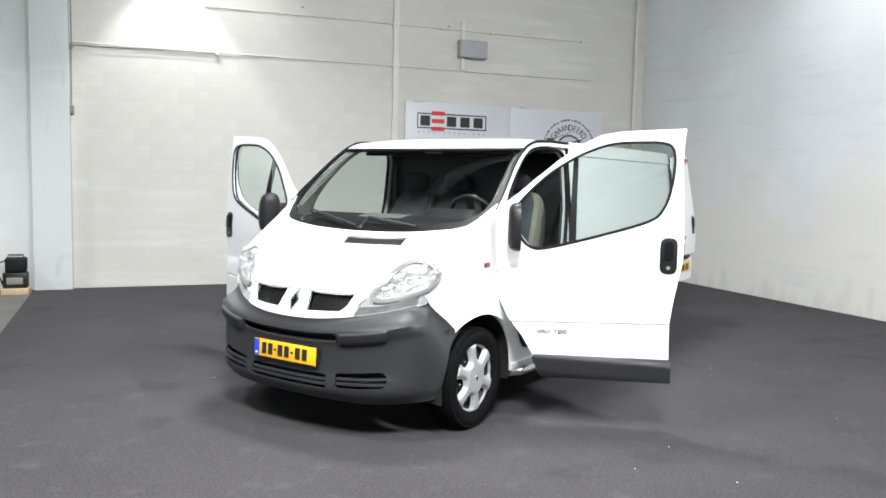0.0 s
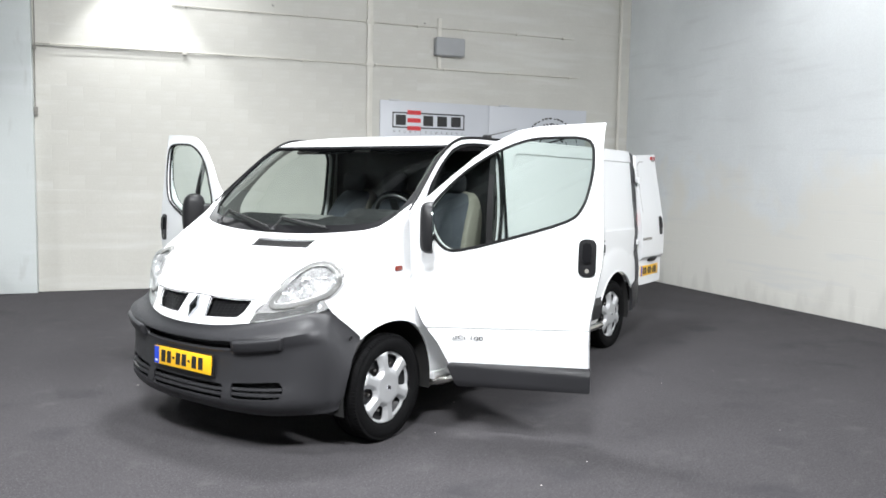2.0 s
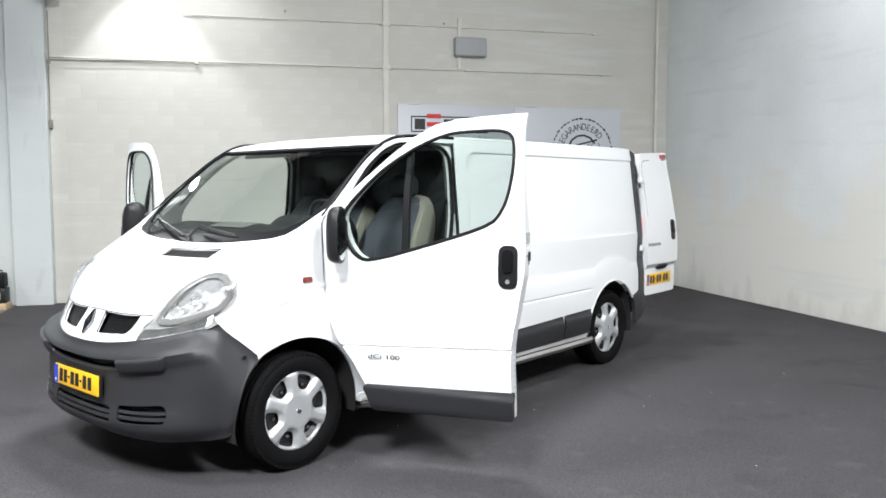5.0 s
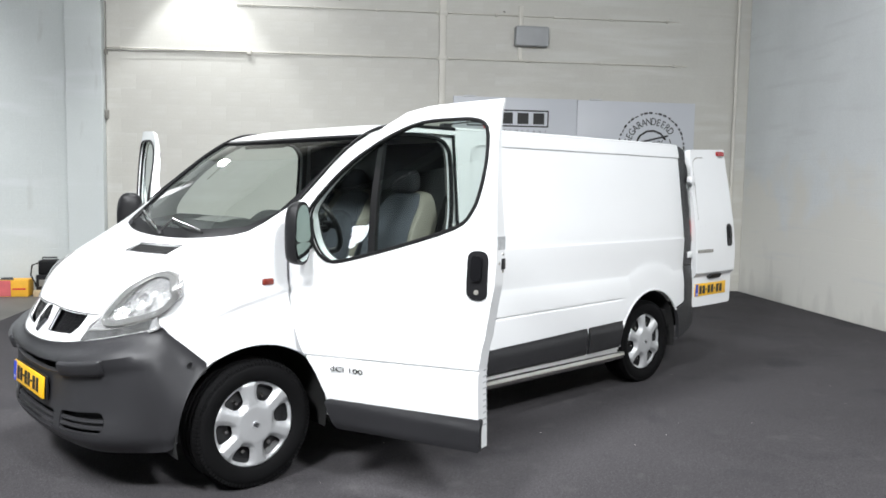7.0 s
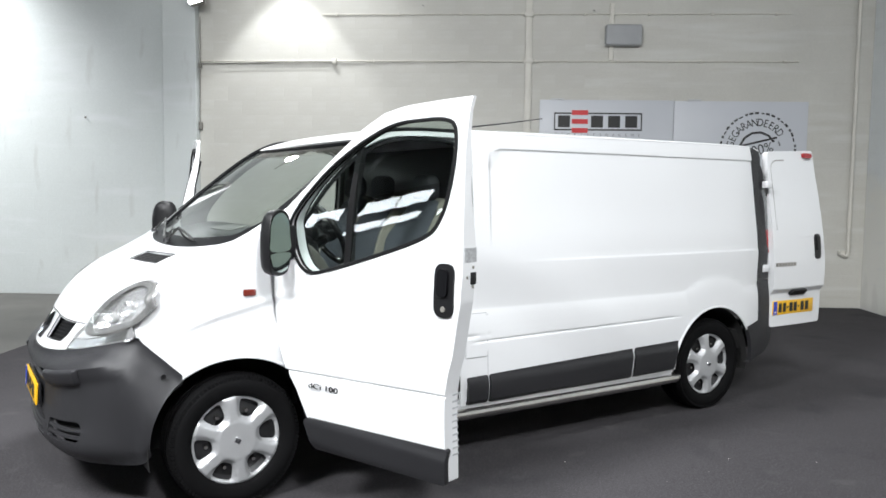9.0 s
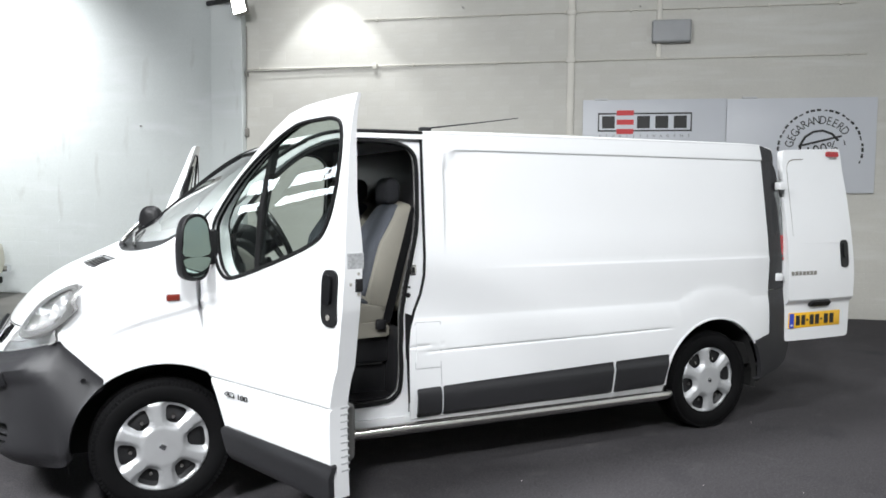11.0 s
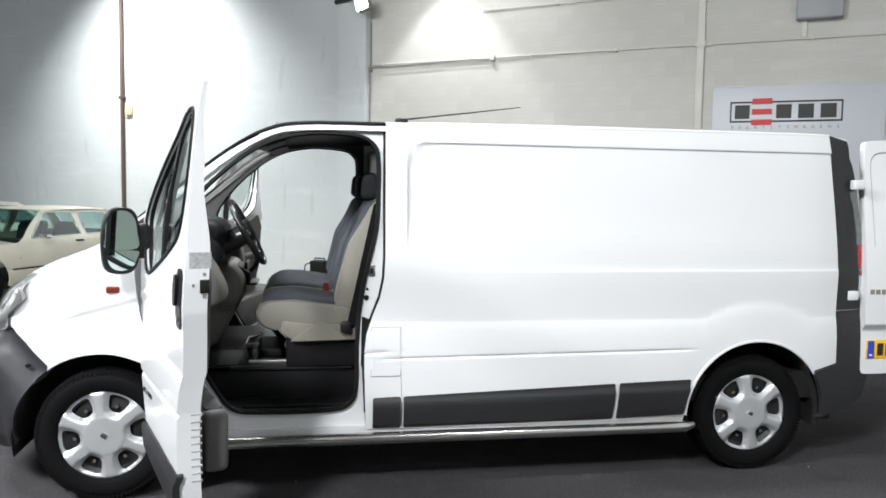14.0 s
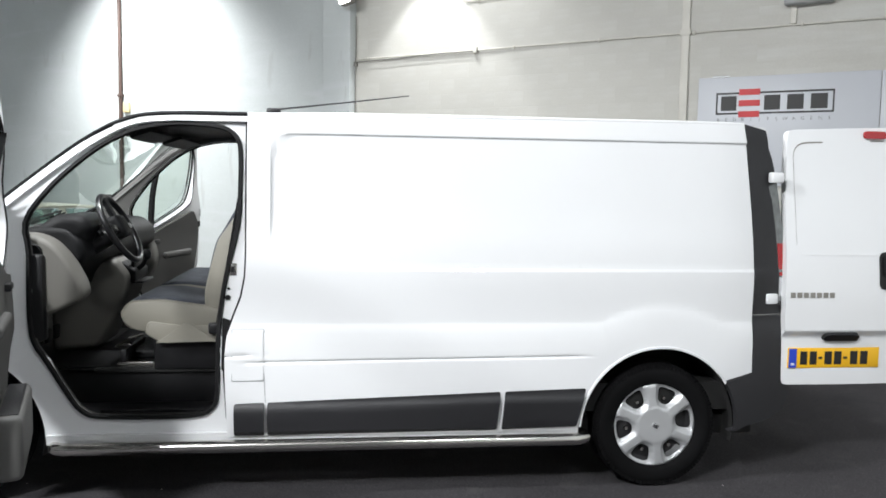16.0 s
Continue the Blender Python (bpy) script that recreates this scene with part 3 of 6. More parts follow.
# nose badge: a plain chrome rhombus
bm = bmesh.new()
for r, z in ((1.0, 0.0), (0.92, 0.016), (0.60, 0.020), (0.40, 0.010)):
    ring = [bm.verts.new((x * r, -z, y * r)) for x, y in ((0.040, 0), (0, 0.078), (-0.040, 0), (0, -0.078))]
rows = [bm.verts[:][i * 4:i * 4 + 4] for i in range(4)]
for a, b in zip(rows, rows[1:]):
    for k in range(4):
        bm.faces.new((a[k], a[(k + 1) % 4], b[(k + 1) % 4], b[k]))
bm.faces.new(rows[-1])
bmesh.ops.recalc_face_normals(bm, faces=bm.faces[:])
part("emblem", bm, M_EMBLEM, van, "chrome rhombus badge", 20, pose(0.010, -0.737, 0.834, -31))

for mirror in (False, True):
    # headlight: reflector bowl, lens, turn-signal lens and two bulbs
    lamp = part("headlight", sheet(LAMP_BOX, lamp_f, ucuts=steps(0.55, 1.04, 40), vcuts=steps(0.2, 3.8, 26), lift=0.002, thick=0.003, mirror=mirror,
                shape=lambda u, v: -0.060 * max(0.0, 1 - ((u - 0.825) / 0.175) ** 2 - ((v - 2.1) / 1.62) ** 2) - 0.012 * smoothstep(1.0, 0.9, u) + 0.0035 * math.sin(u * 95) * max(0.0, 1 - ((u - 0.825) / 0.16) ** 2 - ((v - 2.1) / 1.45) ** 2) ** 0.5), M_REFLECTOR, van, "clear headlight with chrome reflector")
    part("lens", sheet(LAMP_HI, lamp_f, ucuts=steps(0.66, 1.02, 10), vcuts=steps(1.0, 3.7, 11), lift=0.006, mirror=mirror,
         shape=lambda u, v: 0.010 * max(0.0, 1 - ((u - 0.82) / 0.17) ** 2 - ((v - 2.2) / 1.7) ** 2)), M_LENS, lamp).visible_shadow = False
    part("signal_bowl", sheet(LAMP_LO, shell, ucuts=steps(0.58, 0.97, 9), vcuts=steps(0.1, 0.8, 5), lift=0.001, mirror=mirror), M_SIGNAL, lamp, "pale signal reflector")
    part("signal_lens", sheet(LAMP_LO, shell, ucuts=steps(0.58, 0.97, 9), vcuts=steps(0.1, 0.8, 5), lift=0.004, mirror=mirror), M_LENS, lamp).visible_shadow = False
    part("lens_rim", ribbon([(0.832 + (u - 0.832) * 0.93, 2.15 + (v - 2.15) * 0.93) for u, v in LAMP_HI], lamp_f, 0.028, 0.003, True, mirror), M_LAMPGREY, lamp, "grey lamp bezel")
    part("lens_rim", ribbon(LAMP_HI, lamp_f, 0.020, 0.005, True, mirror), M_LAMPGREY, lamp)
    part("signal_rim", ribbon(LAMP_LO, shell, 0.006, 0.004, True, mirror), M_LAMPGREY, lamp)
    part("signal_bulb", ribbon([(0.86, 0.12), (0.862, 0.38)], shell, 0.030, 0.006, False, mirror, lift=-0.008), M_EMBLEM, lamp)
    for s0, v0, r in ((0.83, 2.1, 0.046), (0.745, 1.55, 0.034)):
        p = Vector(shell(s0, v0))
        bulb = lathe([(0.0, 0.030), (r * 0.35, 0.028), (r * 0.42, 0.0), (r * 0.8, 0.012), (r, 0.028), (r * 1.05, 0.03)], 24, "Z")
        bmesh.ops.transform(bulb, matrix=look(p + Vector((0, 0.052, -0.008)), p + Vector((-0.02, 1.0, -0.25))), verts=bulb.verts[:])
        if mirror:
            for vt in bulb.verts:
                vt.co.x = -vt.co.x
            bmesh.ops.reverse_faces(bulb, faces=bulb.faces[:])
        part("projector", bulb, M_REFLECTOR, lamp)

# front bumper
PLAN = spline([(0.0, 0.0, -0.800), (0.2, 0.255, -0.793), (0.4, 0.505, -0.752), (0.55, 0.675, -0.682), (0.7, 0.815, -0.575), (0.8, 0.880, -0.490), (0.9, 0.922, -0.395), (1.0, 0.940, -0.280)])
LOW_Z = spline([(0.0, 0.245), (0.5, 0.250), (0.75, 0.262), (0.9, 0.285), (1.0, 0.320)])
BULGE = spline([(0.0, -0.060), (0.06, -0.020), (0.14, 0.010), (0.25, 0.012), (0.36, 0.0), (0.70, -0.004), (0.76, 0.012), (0.84, 0.024), (0.90, 0.024), (0.96, 0.012), (1.0, 0.0)])


def bumper(s, v):
    a = abs(s)
    x, y = PLAN(a)
    zl = LOW_Z(a)
    if a <= 0.8:
        k = min(x / 0.88, 1.0)
        xt, yt, zt = shell(k, 0.0)
        xt, yt = xt + 0.004 * k, yt - 0.005
    else:
        k = (a - 0.8) / 0.2
        yt, zt = -0.445 + 0.185 * k, 0.866 - 0.176 * k
        xt = side_x(yt, zt) + 0.007
    w = smoothstep(0.845 - 0.5 * smoothstep(0.62, 1.0, a), 1.0, v)
    z = zl + (zt - 0.003 - zl) * v
    if a > 0.8:
        end = -math.sqrt(max(0.43**2 - (z - 0.33) ** 2, 0.02))
        y = -0.490 + (end + 0.490) * k
        yt = min(yt, end + 0.01) if v < 1 else yt
    o = BULGE(v) * (1 - smoothstep(0.55, 0.86, a)) - (0.02 * smoothstep(0.14, 0.0, v) + 0.034 * smoothstep(0.62, 0.0, v)) * smoothstep(0.5, 0.8, a)
    d = math.hypot(x * 0.9, y)
    x, y = x + o * x * 0.9 / d, y + o * y / d
    x, y = x + (xt - x) * w, y + (yt - y) * w
    return (math.copysign(x, s) if s else 0.0, y, z)


SLOT_TOP = rounded(rect(-0.302, 0.302, 0.73, 0.845), 0.02, 3)
SLOT_MID = rounded(rect(-0.245, 0.245, 0.165, 0.345), 0.03, 3)
SLOT_SIDE = rounded([(0.295, 0.185), (0.545, 0.205), (0.565, 0.30), (0.545, 0.385), (0.295, 0.365)], 0.03, 3)
b_out = [(s, 0.0) for s in steps(-1, 1, 24)] + [(s, 1.0) for s in steps(1, -1, 24)]
bump = part("front_bumper", sheet(b_out, bumper, holes=[SLOT_TOP, SLOT_MID, SLOT_SIDE, flip(SLOT_SIDE)], ucuts=steps(-0.98, 0.98, 49), vcuts=[0.03, 0.06, 0.1, 0.14, 0.2, 0.3, 0.42, 0.55, 0.66, 0.70, 0.73, 0.76, 0.80, 0.84, 0.88, 0.91, 0.94, 0.97], thick=0.02), M_BUMPER, van, "dark grey moulded front bumper")
for loop, bars in ((SLOT_TOP, ()), (SLOT_MID, (0.225, 0.285)), (SLOT_SIDE, (0.245, 0.305)), (flip(SLOT_SIDE), (0.245, 0.305))):
    cav = part("air_intake", sheet(loop, bumper, ucuts=steps(-0.95, 0.95, 39), vcuts=[0.2, 0.28, 0.36], lift=-0.045), M_UNDER, bump)
    lo, hi = min(p[0] for p in loop), max(p[0] for p in loop)
    for v in bars:
        part("intake_bar", ribbon([(x, v) for x in steps(lo + 0.004, hi - 0.004, 12)], bumper, 0.020, 0.014, False, lift=-0.018), M_BUMPER, bump)
for sgn in (1, -1):
    part("rub_strip", sheet(rounded(rect(*sorted((sgn * 0.315, sgn * 0.565)), 0.705, 0.845), 0.018, 4), bumper, ucuts=steps(-0.54, 0.54, 28) + [-0.565, -0.56, -0.555, -0.55, -0.327, -0.322, -0.318, 0.318, 0.322, 0.327, 0.55, 0.555, 0.56], vcuts=[0.71, 0.715, 0.73, 0.75, 0.79, 0.81, 0.825, 0.835], lift=0.004, thick=0.02, shape=lambda u, v: 0.016 * smoothstep(0.70, 0.722, v) * smoothstep(0.85, 0.828, v) * smoothstep(0.565, 0.55, abs(u)) * smoothstep(0.315, 0.325, abs(u))), M_BUMPER, bump)
    part("sensor_hole", lathe([(0.0, 0.0), (0.010, 0.0), (0.012, 0.004), (0.013, 0.0)], 16), M_BLACK, bump, "", 35, pose(sgn * 0.897, -0.345, 0.69, 0, 0, 0 if sgn > 0 else 180))


def number_plate(parent, at):
    """A yellow plate with a blue band and plain bars for its signs."""
    plate = part("number_plate", boxed(-0.26, 0.26, -0.006, 0.006, -0.055, 0.055, 0.004), M_PLATE, parent, "yellow number plate with blue band", 35, at)
    part("blue_band", boxed(-0.256, -0.214, -0.0085, -0.004, -0.051, 0.051), M_PLATEBLUE, plate, "", 0)
    part("band_mark", boxed(-0.245, -0.225, -0.0095, -0.008, -0.038, -0.026), M_WHITE, plate, "", 0)
    for x, w in ((-0.172, 0.040), (-0.118, 0.040), (-0.077, 0.022), (-0.033, 0.042), (0.022, 0.042), (0.066, 0.022), (0.114, 0.042), (0.172, 0.042)):
        h = 0.007 if w < 0.03 else 0.036
        part("mark_bar", boxed(x - w / 2, x + w / 2, -0.0085, -0.004, -h, h, 0.002, 1), M_INK, plate, "", 0)
    return plate


number_plate(van, pose(0, -0.822, 0.522, -3, 0, 0))
part("plate_holder", boxed(-0.268, 0.268, -0.812, -0.80, 0.460, 0.584, 0.004), M_BLACK, bump)

# wipers
for a, b, c in (((-0.63, 6.12), (-0.60, 6.62), (-0.02, 6.14)), ((0.02, 6.12), (0.05, 6.55), (0.50, 6.16))):
    arm = part("wiper", tube(bmesh.new(), [Vector(shell(*a)) + Vector((0, -0.012, 0.014)), Vector(shell(*b)) + Vector((0, -0.02, 0.03)), Vector(shell(*c)) + Vector((0, -0.02, 0.025))], 0.0065, 8), M_GLOSSARM, van, "glossy black windscreen wiper")
    part("wiper_blade", tube(bmesh.new(), [Vector(shell(b[0] + (c[0] - b[0]) * k, b[1] + (c[1] - b[1]) * k - 0.02)) + Vector((0, -0.012, 0.014)) for k in steps(-0.05, 1.05, 10)], 0.0055, 8), M_RUBBER, arm)
    part("pivot", lathe([(0.0, 0.022), (0.016, 0.02), (0.02, 0.0)], 20, "Z"), M_BUMPER, arm, "", 35, Matrix.Translation(Vector(shell(*a)) + Vector((0, -0.01, 0.004))))

# body sides
E_TOP = [shell_edge(v) for v in steps(0, 6, 18)]
DOOR_FRONT = [(0.165, 1.38), (0.16, 1.14), (0.175, 0.98), (0.20, 0.87), (0.265, 0.72)]
SHUT = [(1.39, 1.905), (1.39, 1.23), (1.385, 1.12), (1.365, 1.02), (1.33, 0.93), (1.295, 0.83), (1.285, 0.74), (1.285, 0.65), (1.295, 0.33)]
YC, ZC = steps(-0.4, 4.2, 46), steps(0.35, 1.9, 31)
ZC_FINE = ZC + [1.149, 1.156, 1.162, 1.169] + steps(0.690, 0.728, 10) + steps(0.865, 0.905, 5) + steps(0.58, 1.0, 16) + [1.812, 1.815, 1.818, 1.821, 1.824, 1.827, 1.832]
YC_FINE = YC + [1.499, 1.502, 1.505, 1.508, 1.511, 1.525, 1.545, 1.575] + steps(2.85, 4.0, 34)
APERTURE = smooth_loop([(0.355, 1.375), (0.45, 1.525), (0.57, 1.65), (0.70, 1.755), (0.84, 1.825), (0.99, 1.857), (1.13, 1.860), (1.27, 1.845), (1.335, 1.80), (1.355, 1.73), (1.355, 1.56), (1.345, 1.37), (1.29, 1.13), (1.26, 0.95), (1.25, 0.81), (1.245, 0.55), (1.215, 0.465), (1.11, 0.43), (0.74, 0.43), (0.615, 0.455), (0.535, 0.56), (0.455, 0.70), (0.390, 0.80), (0.368, 0.92), (0.372, 1.22)], 3)
REAR_EDGE = [(3.95, 1.92), (3.968, 1.70), (3.990, 1.47), (4.002, 1.17), (4.004, 0.62)]
for mirror in (False, True):
    g = -1 if mirror else 1
    wing = E_TOP + [shell_edge(v) for v in (6.5, 7.0)] + DOOR_FRONT + arc(0, 0.33, 0.43, 55, 126, 16) + [(-0.285, 0.68), (-0.37, 0.775)]
    part("front_wing", sheet(wing, side, ucuts=YC + steps(-0.42, 0.2, 24), vcuts=ZC + steps(0.7, 1.3, 66), thick=0.012, mirror=mirror), M_WHITE, van, "white front wing")
    part("arch_lip", ribbon(arc(0, 0.33, 0.425, 52, 128, 24), side, 0.014, 0.006, False, mirror), M_WHITE, van)
    outline = [shell_edge(v) for v in steps(12, 15, 10)] + REAR_EDGE[1:] + arc(3.5, 0.335, 0.43, 35, 176, 22) + [(3.065, 0.33)] + SHUT[::-1][:-1]
    part("side_panel", sheet(outline, side, ucuts=YC_FINE, vcuts=ZC_FINE, thick=0.02, mirror=mirror), M_WHITE, van, "white ribbed load-bay side panel")
    part("arch_lip", ribbon(arc(3.5, 0.335, 0.425, 33, 178, 30), side, 0.016, 0.006, False, mirror), M_WHITE, van)
    frame_out = [(shell_edge(v)[0] + 0.020 * smoothstep(10.5, 9.5, v), shell_edge(v)[1] - 0.024) for v in steps(6.7, 11, 15)] + [(1.33, 1.890), (1.39, 1.903)] + SHUT[1:] + arc(0, 0.33, 0.43, 0, 58, 9) + [(0.22, 0.74), (0.20, 0.90), (0.18, 1.20)]
    part("hinge_pillar", sheet([(0.06, 0.76), (0.26, 0.76), (0.26, 1.36), (0.06, 1.34)], side_in(0.032), ucuts=[0.1, 0.15, 0.2], vcuts=steps(0.8, 1.3, 10), thick=0.02, mirror=mirror), M_DOORIN, van, "white hinge pillar")
    ap = part("door_aperture", sheet(frame_out, side_in(0.035), holes=[APERTURE], ucuts=YC, vcuts=ZC, thick=0.03, mirror=mirror), M_DOORIN, van, "white door frame")
    skin = [shell_edge(v) for v in steps(7.1, 12.0, 22)]
    part("windscreen_pillar", sheet(skin + [(y + 0.024 * smoothstep(0.9, 0.6, y), z - 0.032) for y, z in reversed(skin)], side_in(0.003), thick=0.012, mirror=mirror), M_WHITE, van, "white windscreen pillar and cant rail")
    part("aperture_lining", sheet(frame_out, side_in(0.078), holes=[APERTURE], ucuts=steps(0.1, 1.4, 13), vcuts=steps(0.4, 1.9, 15), thick=0.006, mirror=mirror), M_CARD, ap, "dark grey frame lining")
    part("aperture_seal", ribbon(APERTURE, side_in(0.035), 0.024, 0.018, True, mirror), M_RUBBER, ap, "black rubber door seal")
    part("gutter_strip", tube(bmesh.new(), [(g * (side_x(*shell_edge(v)) - 0.006), shell_edge(v)[0], shell_edge(v)[1] + 0.004) for v in steps(6.9, 12, 30)], [0.006 + 0.005 * smoothstep(9.0, 10.0, v) for v in steps(6.9, 12, 30)], 8), M_RUBBER, van, "black roof gutter strip")
    part("pillar_seal", ribbon(SHUT[:-1] + [(1.297, 0.42)], side_in(0.02), 0.022, 0.014, False, mirror), M_RUBBER, van, "black pillar gap")
    rail = [shell_edge(v) for v in steps(12, 15, 16)]
    part("roof_rail", tube(bmesh.new(), [(g * (side_x(y, z) - 0.008), y, z + 0.002) for y, z in rail], 0.010, 8), M_WHITE, van)
    part("striker", boxed(*sorted((g * 0.880, g * 0.912)), 1.305, 1.340, 1.125, 1.185, 0.004), M_STEEL, ap, "steel door striker")
    part("striker_slot", boxed(*sorted((g * 0.900, g * 0.914)), 1.313, 1.331, 1.140, 1.170, 0.002), M_BLACK, ap)
    for yy, zz, rr in ((1.30, 1.06, 0.007), (1.295, 1.015, 0.014)):
        part("bolt", lathe([(0, 0.004), (rr, 0.004), (rr, 0)], 12), M_BLACK, ap, "", 30, pose(g * (side_x(yy, zz) - 0.034), yy, zz, 0, 0, 0 if g > 0 else 180))
    part("shut_rubber", sheet(rounded([(1.272, 0.92), (1.318, 0.90), (1.312, 0.66), (1.268, 0.66)], 0.01), side_in(0.03), thick=0.01, lift=0.02, mirror=mirror), M_RUBBER, ap)
    # lower mouldings, fuel flap, sill, side bar
    for loop in ([(1.33, 0.335), (1.475, 0.335), (1.475, 0.50), (1.33, 0.495)], [(1.49, 0.335), (2.635, 0.345), (2.655, 0.54), (1.49, 0.50)], [(2.662, 0.347), (3.05, 0.36), (3.10, 0.552), (2.68, 0.541)]):
        part("side_moulding", sheet(rounded(loop, 0.012, 3), side, ucuts=YC, vcuts=[0.345, 0.36, 0.4, 0.45, 0.48, 0.495, 0.51, 0.525], thick=0.014, lift=0.006, mirror=mirror, shape=lambda u, v: 0.018 * smoothstep(0.335, 0.365, v) * smoothstep(0.502 + 0.03 * smoothstep(1.5, 3.0, u), 0.462 + 0.03 * smoothstep(1.5, 3.0, u), v)), M_MOULD, van, "dark grey side moulding")
    flap = part("fuel_flap", sheet(rounded(rect(1.325, 1.470, 0.613, 0.860), 0.008, 2), side, ucuts=[1.38, 1.42], vcuts=steps(0.62, 0.855, 24), thick=0.006, lift=0.004, mirror=mirror), M_WHITE, van, "white fuel flap")
    part("flap_gap", ribbon(rounded(rect(1.320, 1.475, 0.608, 0.865), 0.008, 2), side, 0.004, 0.0015, True, mirror), M_STICKER, flap)
    part("panel_seam", ribbon([(1.476, 0.606), (1.478, 0.56), (1.481, 0.50)], side, 0.004, 0.0012, False, mirror), M_STICKER, van)
    part("sill", sheet([(0.44, 0.30), (3.07, 0.29), (3.07, 0.345), (0.44, 0.345)], side_in(0.012), ucuts=YC, thick=0.06, mirror=mirror), M_WHITE, van, "white sill")
    bar = [(g * 0.86, 0.47, 0.27), (g * 0.93, 0.475, 0.285), (g * 0.975, 0.50, 0.292), (g * 0.985, 0.56, 0.293)] + [(g * 0.985, y, 0.293) for y in steps(0.8, 2.9, 8)] + [(g * 0.985, 3.06, 0.293), (g * 0.96, 3.10, 0.292), (g * 0.88, 3.11, 0.285)]
    part("side_bar", tube(bmesh.new(), bar, 0.031, 16), M_STEEL, van, "polished steel side bar")
    part("side_repeater", boxed(-0.012, 0.008, -0.032, 0.032, -0.017, 0.017, 0.008, 3), M_AMBER, van, "dark amber side repeater", 35, pose(g * (side_x(0.058, 1.066) + 0.002), 0.058, 1.066))
    # rear corner: pillar trim, tail lamp and bumper
    pillar = [(3.945, 1.925), (4.07, 1.895), (4.128, 1.66), (4.092, 1.60), (4.128, 1.40), (4.152, 1.15), (4.158, 0.985), (4.20, 0.965), (4.20, 0.925), (4.008, 0.925), (4.006, 1.17), (3.994, 1.47), (3.972, 1.70)]
    part("rear_pillar", sheet(pillar, side, ucuts=steps(3.96, 4.19, 8), vcuts=ZC, thick=0.03, lift=0.003, mirror=mirror), M_MOULD, van, "dark grey rear pillar trim")
    tail = part("tail_lamp", sheet([(4.094, 1.602), (4.134, 1.648), (4.176, 1.40), (4.201, 1.15), (4.205, 0.972), (4.160, 0.988), (4.154, 1.15), (4.130, 1.40)], side, ucuts=[4.12, 4.15, 4.18], vcuts=steps(1.0, 1.6, 13), thick=0.03, lift=0.001, mirror=mirror), M_TAILGREY, van, "tall tail lamp, smoky above and red below")
    part("red_lens", sheet([(4.144, 1.30), (4.188, 1.30), (4.202, 1.13), (4.157, 1.13)], side, ucuts=[4.17], vcuts=[1.17, 1.22, 1.26], thick=0.004, lift=0.004, mirror=mirror), M_RED, tail, "red lens")
    part("clear_lens", sheet([(4.158, 1.12), (4.203, 1.12), (4.204, 0.985), (4.161, 0.995)], side, ucuts=[4.18], vcuts=[1.05], thick=0.004, lift=0.004, mirror=mirror), M_SILVER, tail, "clear lens")
    corner = [(4.008, 0.918), (4.205, 0.918), (4.235, 0.80), (4.245, 0.62), (4.24, 0.50), (4.21, 0.41), (4.13, 0.365), (3.98, 0.33), (3.88, 0.31)] + arc(3.5, 0.335, 0.425, -4, 34, 6) + [(4.008, 0.618)]
    rb = part("rear_bumper_corner", sheet(corner, side, ucuts=steps(3.9, 4.2, 7), vcuts=steps(0.35, 0.9, 12), thick=0.03, lift=0.008, mirror=mirror), M_BUMPER, van, "dark grey rear bumper corner")
    part("sensor_hole", lathe([(0.0, 0.0), (0.008, 0.0), (0.010, 0.003), (0.011, 0.0)], 14), M_BLACK, rb, "", 35, pose(g * 0.932, 4.055, 0.715, 0, 0, 0 if g > 0 else 180))
    for cy, r in ((0.0, 0.425), (3.5, 0.425)):
        liner = bmesh.new()
        rows = [[liner.verts.new((g * x, cy + r * math.cos(radians(a)), 0.33 + r * math.sin(radians(a)))) for a in steps(-12, 192, 24)] for x in (0.915, 0.55)]
        for k in range(24):
            liner.faces.new((rows[0][k], rows[0][k + 1], rows[1][k + 1], rows[1][k]))
        liner.faces.new(rows[1])
        part("arch_liner", liner, M_UNDER, van, "black wheel arch liner")
part("rear_bumper_bar", boxed(-0.84, 0.84, 4.13, 4.26, 0.38, 0.58, 0.02), M_BUMPER, van, "dark grey rear bumper")
part("underbody", boxed(-0.80, 0.80, 0.45, 4.1, 0.24, 0.36, 0.02), M_UNDER, van, "black underbody")
part("engine_tray", boxed(-0.54, 0.54, -0.70, 0.45, 0.25, 0.60, 0.02), M_UNDER, van)
part("load_floor", boxed(-0.86, 0.86, 1.42, 4.12, 0.40, 0.55), M_UNDER, van)
part("load_bulkhead", boxed(-0.84, 0.84, 1.45, 1.48, 0.36, 1.84, 0.01), M_BLACK, van, "black cab bulkhead")
part("aerial", tube(bmesh.new(), [(0.66, 1.50, 1.955), (0.60, 1.85, 2.005), (0.53, 2.20, 2.058)], [0.005, 0.004, 0.0025], 8), M_BLACK, van, "thin black roof aerial")
part("aerial_foot", boxed(0.64, 0.69, 1.46, 1.53, 1.935, 1.962, 0.01), M_BLACK, van)

